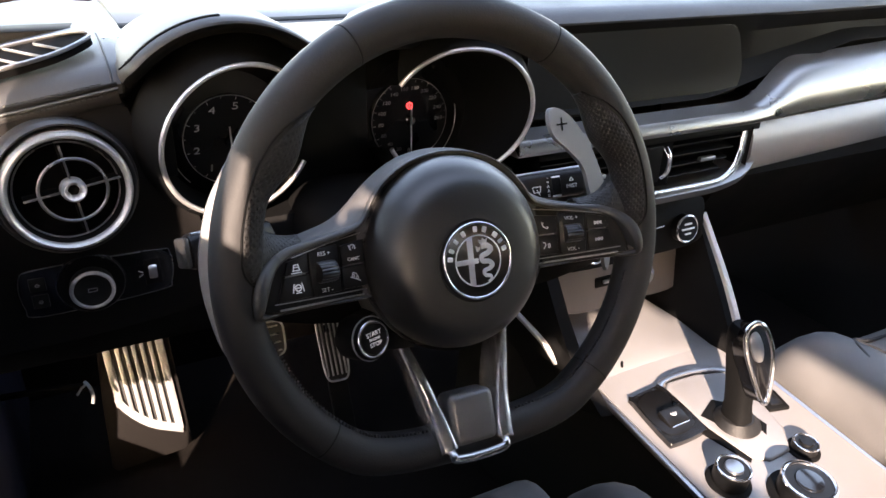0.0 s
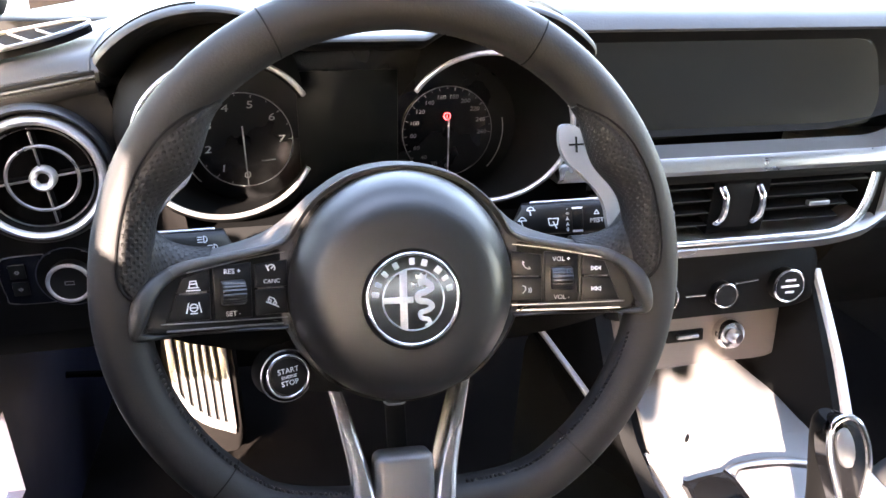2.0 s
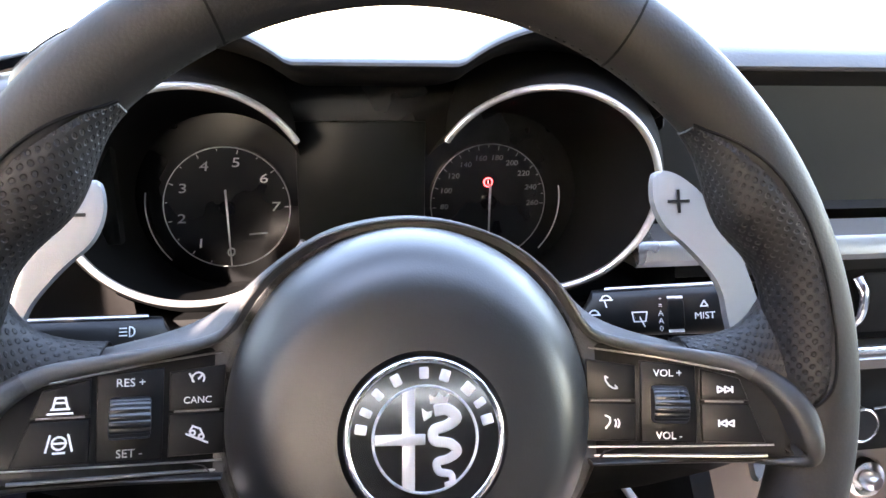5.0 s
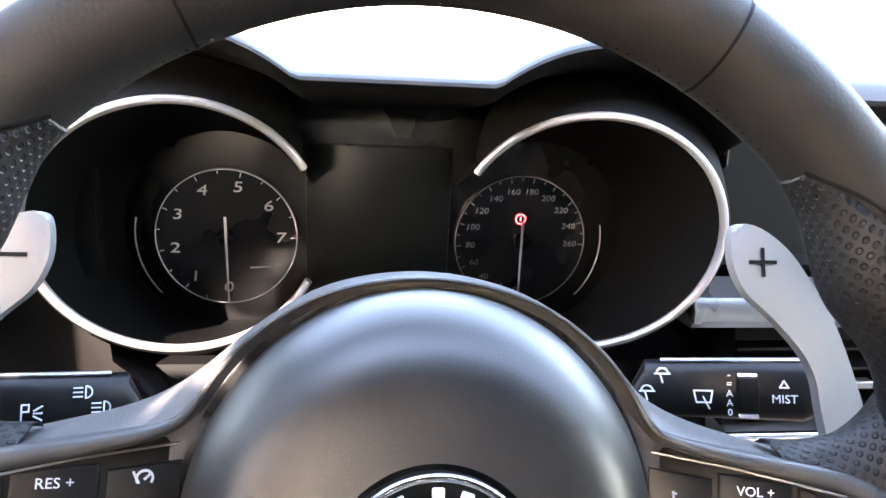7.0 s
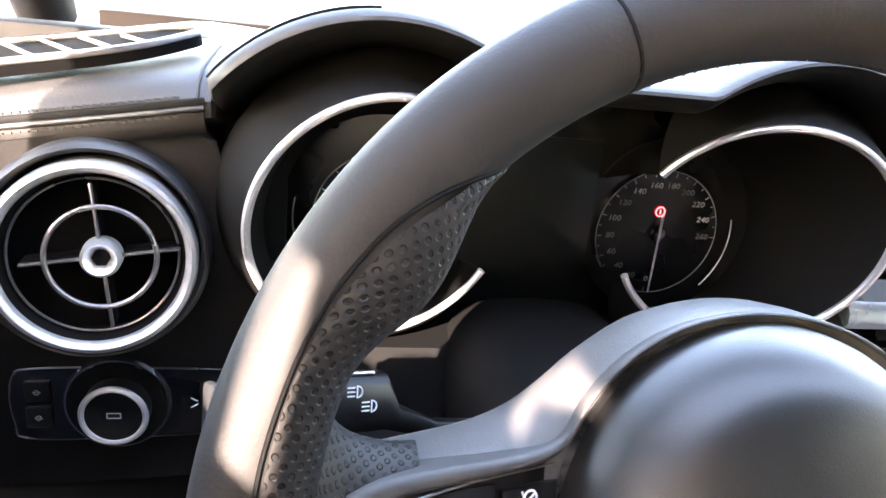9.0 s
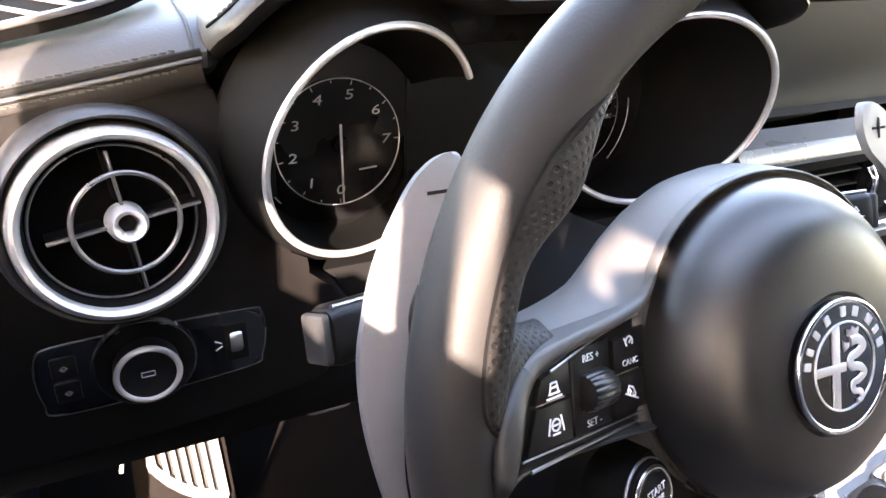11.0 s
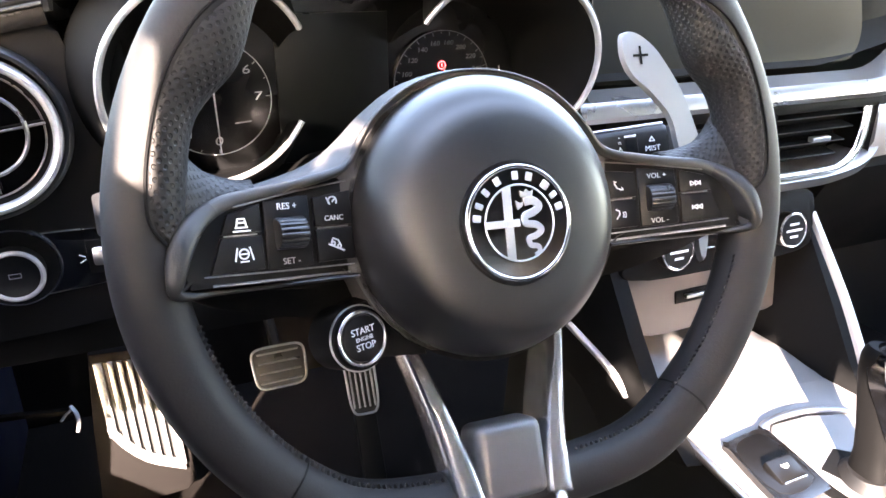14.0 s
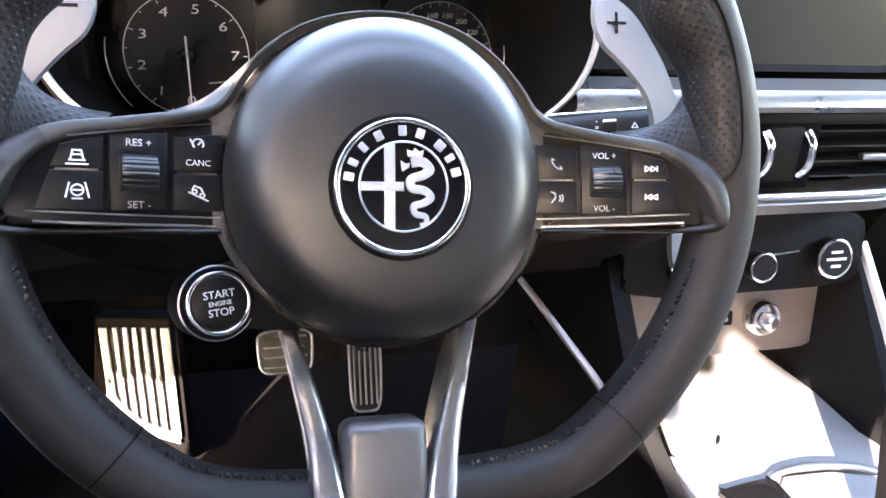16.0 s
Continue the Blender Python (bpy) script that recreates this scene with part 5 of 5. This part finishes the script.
# flanks that rise to the dash with their bright bars
for s in (-1, 1):
    rings = []
    for y, z, x in ((0.13, -0.006, 0.118), (0.18, 0.028, 0.128), (0.22, 0.085, 0.138), (0.275, 0.155, 0.142), (0.32, 0.18, 0.142)) if s < 0 else ((0.13, -0.006, 0.106), (0.165, 0.032, 0.104), (0.21, 0.085, 0.106), (0.275, 0.155, 0.110), (0.32, 0.18, 0.112)):
        rings.append([(x * s, y - 0.006, z), ((x + 0.016) * s, y - 0.002, z), ((x + 0.018) * s, y + 0.10, z - 0.06), ((x + 0.012) * s, y + 0.16, z - 0.16), ((x - 0.030) * s, y + 0.14, z - 0.14), ((x - 0.014) * s, y + 0.03, z - 0.02)])
    part("flank", rings_mesh(rings), BLACK, console, "dark flank rising to the dash")
bars = {"near": [(-0.150, 0.210, 0.018), (-0.158, 0.232, 0.040), (-0.186, 0.282, 0.075), (-0.214, 0.330, 0.108)], "far": [(0.110, 0.146, 0.034), (0.111, 0.168, 0.062), (0.1135, 0.203, 0.100), (0.1165, 0.268, 0.162)]}
for points in bars.values():
    path = smoothed(points, 6, False)
    part("bright_bar", sweep(path, [oval((0.0060 if points[0][0] > 0 else 0.0042 * min(1, 0.2 + k / 6)) - 0.0016 * k / len(path), 0.0040, 10, 3.0) for k in range(len(path))], up=(0, -0.7, 0.7)), BAR, console, "bright bar on the flank")

# shifter surround
part("shifter_well", slab([(-0.036, 0.124), (-0.026, 0.134), (0.020, 0.132), (0.060, 0.120), (0.066, 0.070), (0.052, 0.012), (0.030, -0.014), (-0.004, -0.016), (-0.022, -0.002), (-0.034, 0.050)], 0.003, 0.0085, 0.003, 3), SILVER, console, "silver shifter surround with cut corners")
part("shifter_channel", slab([(-0.043, 0.128), (-0.037, 0.128), (-0.035, 0.050), (-0.022, -0.005), (-0.027, -0.008), (-0.046, 0.046)], 0.003, 0.0060, 0.001), BLACK, console, "dark channel beside the surround")
part("shifter_arch", sweep(smoothed([(-0.042, 0.130, 0.008), (-0.030, 0.1365, 0.010), (0.004, 0.1365, 0.012), (0.044, 0.130, 0.011), (0.068, 0.118, 0.009)], 5, False), oval(0.0042, 0.0022, 8)), SATIN, console, "dull silver arch ahead of the lever")
part("shifter_slot", slab([(-0.030, 0.070), (0.004, 0.086), (0.030, 0.066), (0.036, 0.026), (0.022, 0.014), (0.022, 0.030), (0.0, 0.022), (-0.014, 0.036)], 0.0070, 0.0095, 0.001), BLACK, console)

lever = thing("gear_lever", console.matrix_basis @ pose(0.004, 0.046, 0.008, -3, -3), "black and chrome gear lever on the console", "gear lever")
stem = [(0.0, 0.0, 0.0), (-0.002, 0.002, 0.030), (-0.004, 0.004, 0.055), (-0.006, 0.008, 0.085), (-0.008, 0.012, 0.110), (-0.010, 0.014, 0.129), (-0.011, 0.014, 0.138)]
sizes = [(0.016, 0.020), (0.0130, 0.016), (0.0130, 0.017), (0.0140, 0.018), (0.0140, 0.018), (0.0125, 0.016), (0.008, 0.012)]
rings = [[(x + u, y + v, z) for u, v in oval(a, b, 20, 2.6)] for (x, y, z), (a, b) in zip(smoothed(stem, 4, False), [sizes[min(k // 4, 6)] if k % 4 == 0 else tuple(p + (q - p) * (k % 4) / 4 for p, q in zip(sizes[k // 4], sizes[k // 4 + 1])) for k in range(25)])]
part("grip", rings_mesh(rings), BLACK, lever, "black leather gear grip")
# teardrop plate on the driver's far side, edged by a thick bright loop
face_out, face_up = Vector((-0.13, -0.89, 0.43)).normalized(), Vector((-0.05, 0.42, 0.90)).normalized()
face_side = face_up.cross(face_out).normalized()
FACE = Matrix((face_side, face_out.cross(face_side), face_out)).transposed().to_4x4()
FACE.translation = (-0.0130, -0.0170, 0.0990)
drop = smoothed([(-0.013, 0.050), (0.0, 0.0575), (0.012, 0.049), (0.0200, 0.024), (0.0205, -0.004), (0.012, -0.040), (0.006, -0.052), (-0.001, -0.042), (-0.009, -0.008), (-0.0145, 0.022)], 4)
drop = [(x + 0.13 * y, 0.84 * y + 0.003) for x, y in drop]
part("side_plate", moved(slab(drop, -0.020, 0.003, 0.002), FACE), GLOSS, lever, "gloss black side plate")
part("chrome_loop", moved(sweep([(x, y, 0.003) for x, y in drop], oval(0.0030, 0.0026, 8), loop=True), FACE), CHROME, lever, "bright loop round the side plate")
part("release", moved(slab(smoothed([(-0.005, 0.036), (0.006, 0.042), (0.010, 0.024), (0.006, 0.008), (-0.004, 0.012)], 4), 0.002, 0.0055, 0.0012), FACE), SATIN, lever, "silver release button")
part("gaiter", lathe([(0.0, 0.012), (0.020, 0.010), (0.026, 0.004), (0.030, 0.0), (0.0, 0.0)], 32), SOFT, lever, "dark gaiter ring")

# parking brake switch
brake_switch = thing("parking_brake_switch", console.matrix_basis @ pose(-0.067, 0.087, 0.004, 0, 0, 2), "gloss black parking brake switch on the console", "parking brake")
part("housing", slab(smoothed([(-0.027, 0.034), (-0.022, 0.041), (0.022, 0.044), (0.029, 0.038), (0.026, -0.030), (0.018, -0.040), (-0.028, -0.040), (-0.034, -0.030)], 4), -0.006, 0.007, 0.003, 3), GLOSS, brake_switch)
part("housing_dish", slab(smoothed([(-0.022, 0.030), (0.020, 0.034), (0.019, -0.024), (-0.026, -0.026)], 4), 0.006, 0.0078, 0.0006), POD, brake_switch)
part("rocker", moved(block((-0.016, 0.016), (-0.012, 0.012), (-0.003, 0.005), 0.002), pose(-0.001, -0.008, 0.008, 14)), POD, brake_switch)
part("rocker_edge", block((-0.014, 0.014), (-0.022, -0.019), (0.006, 0.0095), 0.001), CHROME, brake_switch, "bright rocker edge")
part("symbol", strokes([circle2(-0.001, -0.006, 0.0036, 14), [(-0.001, -0.0075), (-0.001, -0.0045)]], 0.001), MARK, brake_switch, m=at(0, 0, 0.0135), smooth=False)

# rotary controllers
def rotary(name, x, y, r, h, label, cap):
    k = thing(name, console.matrix_basis @ pose(x, y, 0.004), label, "rotary knob")
    part("skirt", lathe([(r * 1.30, -0.002), (r * 1.28, 0.002), (r * 1.08, 0.0035), (0.0, 0.0035)], 48), BLACK, k)
    part("body", lathe([(r, 0.003), (r, h * 0.85), (r * 0.93, h), (r * 0.72, h * 1.02), (0.0, h * 0.98)], 48), BUTTON, k)
    part("ring", moved(torus(r * 0.93, r * 0.09, 48, 8), pose(0, 0, h)), CHROME, k, "bright ring")
    part("cap", lathe([(r * 0.55, h * 0.98), (r * 0.5, h + 0.003), (0.0, h + 0.004)], 40), cap, k)
    return k


rotary("volume_knob", -0.073, -0.017, 0.0195, 0.022, "silver-topped volume knob on the console", SATIN)
rotary("media_knob", -0.012, -0.066, 0.0290, 0.024, "large black media knob on the console", GLOSS)
rotary("drive_mode_knob", 0.048, -0.019, 0.0150, 0.012, "small black drive mode knob on the console", BUTTON)
tray = thing("console_button", console.matrix_basis @ pose(0.080, 0.056, 0.004, 0, 0, -12), "small square black button on the console", "button")
part("bezel", block((-0.016, 0.016), (-0.017, 0.017), (-0.003, 0.0045), 0.003), BLACK, tray)
part("cap", block((-0.009, 0.009), (-0.011, 0.011), (0.002, 0.006), 0.002), BUTTON, tray)


# ---- pedals ----
footrest = thing("footrest", pose(-0.2175, 0.625, 0.127, 74), "ribbed steel footrest on a brown-black base", "footrest")
part("base", slab([(-0.056, 0.102), (0.046, 0.094), (0.049, 0.0), (0.054, -0.105), (0.040, -0.116), (-0.062, -0.122), (-0.069, -0.112), (-0.064, 0.0)], -0.060, 0.0, 0.004), KICK, footrest, "plain brown plastic base")
# plate with open slots: two broad sides, five bars and a foot that sweeps round
CURVE = ((-0.0475, -0.004), (-0.0445, -0.014), (-0.0380, -0.024), (-0.0285, -0.037), (-0.0174, -0.049), (-0.006, -0.059), (0.006, -0.0665), (0.020, -0.073), (0.0425, -0.0835))


def plate_foot(x):
    for (x0, y0), (x1, y1) in zip(CURVE, CURVE[1:]):
        if x <= x1:
            return y0 + (y1 - y0) * (x - x0) / (x1 - x0)
    return CURVE[-1][1]


part("plate_foot", slab(list(CURVE) + [(0.0420, -0.0690)] + [(x + 0.004, y + 0.013) for x, y in CURVE[-2::-1]], 0.001, 0.0080, 0.0010), STEEL, footrest, "polished steel foot")
for top, half in ((-0.0440, 0.0052), (-0.0290, 0.0030), (-0.0170, 0.0030), (-0.0055, 0.0030), (0.0068, 0.0030), (0.0190, 0.0030), (0.0330, 0.0058)):
    low = plate_foot(top + 0.004) + 0.006
    head, shift = 0.0848 - 0.09 * top, 0.033 * (0.148 - low)
    part("bar", slab([(top - half - 0.002, head), (top + half - 0.002, head - 0.0005), (top + half - 0.002 + shift, low), (top - half - 0.002 + shift, low)], 0.001, 0.0082, 0.0010), STEEL, footrest)
part("plate_back", slab([(-0.048, 0.088), (0.036, 0.081), (0.041, -0.078)] + [(x, y + 0.004) for x, y in CURVE[-2::-1]], 0.0005, 0.0022, 0.0), RUBBER, footrest)

release = thing("bonnet_release", pose(-0.2935, 0.590, 0.174), "small black bonnet release lever in the footwell", "release lever")
part("bracket", sweep([(-0.112, 0.020, 0.010), (-0.060, 0.016, 0.008), (-0.010, 0.010, 0.004), (0.0, 0.004, 0.0)], oval(0.0045, 0.0045, 10, 3)), VOID, release, "black bracket on the side wall")
part("handle", sweep(smoothed([(-0.004, 0.008, 0.012), (0.002, -0.002, 0.006), (0.004, -0.014, -0.002), (0.002, -0.022, -0.009)], 4, False), oval(0.0026, 0.0016, 8, 3)), SATIN, release, "satin grey handle")
part("hook", sweep([(-0.002, 0.004, 0.010), (-0.010, 0.000, 0.006), (-0.016, -0.006, 0.001)], oval(0.0018, 0.0015, 8)), SATIN, release)


def pedal(name, m, w, h, label, bars):
    p = thing(name, m, label, "pedal")
    edge = [(x * (1 + 0.05 * y / h), y) for x, y in oval(w, h, 32, 5)]
    part("pad", slab(edge, -0.008, 0.0, 0.003), RUBBER, p)
    part("pad_rim", sweep([(x, y, 0.001) for x, y in edge], oval(0.0018, 0.0018, 8), loop=True), STEEL, p, "steel rim")
    for k in range(bars):
        if w > h:
            y = -h * 0.7 + 1.4 * h * k / (bars - 1)
            part("bar", block((-w * 0.8, w * 0.8), (y - 0.0014, y + 0.0014), (-0.001, 0.003), 0.001), TRIM, p)
        else:
            x = -w * 0.7 + 1.4 * w * k / (bars - 1)
            part("bar", block((x - 0.0013, x + 0.0013), (-h * 0.85, h * 0.85), (-0.001, 0.003), 0.001), TRIM, p)
    part("arm", sweep([(0, h * 0.3, -0.008), (0, h + 0.03, -0.03), (0, h + 0.16, -0.10)], oval(0.008, 0.012, 10, 3)), BLACK, p)
    return p


pedal("brake_pedal", pose(-0.028, 0.636, 0.158, 60), 0.038, 0.030, "steel-faced brake pedal with rubber inserts", 4)
accelerator = pedal("accelerator_pedal", pose(0.080, 0.592, 0.148, 55, 0, -4), 0.022, 0.062, "long steel-faced accelerator pedal", 5)
part("hinge", block((-0.016, 0.016), (-0.185, -0.058), (-0.024, -0.006), 0.003), BLACK, accelerator, "black hinge on the floor")


# ---- seats ----
def seat(name, x, y, label, laid, hide, broad=1.0, height=0.335):
    st = thing(name, pose(x, y, 0) @ Matrix.Diagonal((broad, 1, 1, 1)), label, "car seat", group="front seats")
    def top(s):
        return height + 0.020 * math.sin(math.pi * min(s * 1.4, 1)) - 0.07 * (max(0.16 - s, 0) / 0.16) ** 2

    rings = []
    for s in np.linspace(0, 1, 31):
        h, narrow = top(s), 1 - 0.06 * (max(0.2 - s, 0) / 0.2) ** 2
        rings.append([(u * narrow, 0.27 - 0.52 * s, z) for u, z in smoothed([(-0.25, 0.10), (-0.268, h - 0.06), (-0.266, h - 0.015), (-0.246, h + 0.020), (-0.212, h + 0.026), (-0.178, h + 0.010), (-0.14, h - 0.010), (-0.07, h - 0.016), (0.0, h - 0.017), (0.07, h - 0.016), (0.14, h - 0.010), (0.178, h + 0.010), (0.212, h + 0.026), (0.246, h + 0.020), (0.266, h - 0.015), (0.268, h - 0.06), (0.25, 0.10)], 3, False)])
    part("cushion", rings_mesh(rings), hide, st, "leather cushion with raised side bolsters")
    for u in (-0.158, 0.158):
        part("piping", sweep([(u, 0.27 - 0.52 * s, top(s) + 0.001) for s in np.linspace(0.06, 1, 20)], oval(0.002, 0.002, 8)), THREAD, st)
    part("seam", sweep(smoothed([(-0.255, 0.06, top(0.40) + 0.011), (-0.222, 0.150, top(0.23) + 0.026), (-0.175, 0.185, top(0.16) + 0.010), (-0.10, 0.195, top(0.14) - 0.012), (0.10, 0.195, top(0.14) - 0.012)], 6, False), oval(0.0022, 0.0022, 6)), THREAD, st, "curved seam across the bolster")
    rings = []
    for s in np.linspace(0, 1, 12):
        z, yy = (0.30 + 0.16 * s, -0.27 - 0.62 * s) if laid else (0.30 + 0.62 * s, -0.27 - 0.20 * s)
        w = 0.26 - 0.06 * s ** 2
        rings.append([(u * w, yy + (0.3 * v if laid else v), z + (0.9 * v if laid else 0)) for u, v in ((-1, -0.10), (-1.02, 0.02), (-0.85, 0.055), (-0.6, 0.02), (0, 0.0), (0.6, 0.02), (0.85, 0.055), (1.02, 0.02), (1, -0.10))])
    part("backrest", rings_mesh(rings), hide, st, "leather backrest with bolsters")
    part("headrest", moved(block((-0.13, 0.13), (-0.05, 0.05), (-0.08, 0.08), 0.04, 4), pose(0, -0.98, 0.46, 76) if laid else pose(0, -0.51, 1.03)), hide, st)
    if laid:
        part("thigh_support", block((-0.158, 0.158), (0.10, 0.283), (height - 0.11, height + 0.020), 0.034, 5), hide, st, "rounded front cushion between the bolsters")
    part("seat_base", block((-0.22, 0.22), (-0.25, 0.20), (0.0, 0.12), 0.01), BLACK, st)
    return st


# backrest is out of view, laid back so sun reaches the console
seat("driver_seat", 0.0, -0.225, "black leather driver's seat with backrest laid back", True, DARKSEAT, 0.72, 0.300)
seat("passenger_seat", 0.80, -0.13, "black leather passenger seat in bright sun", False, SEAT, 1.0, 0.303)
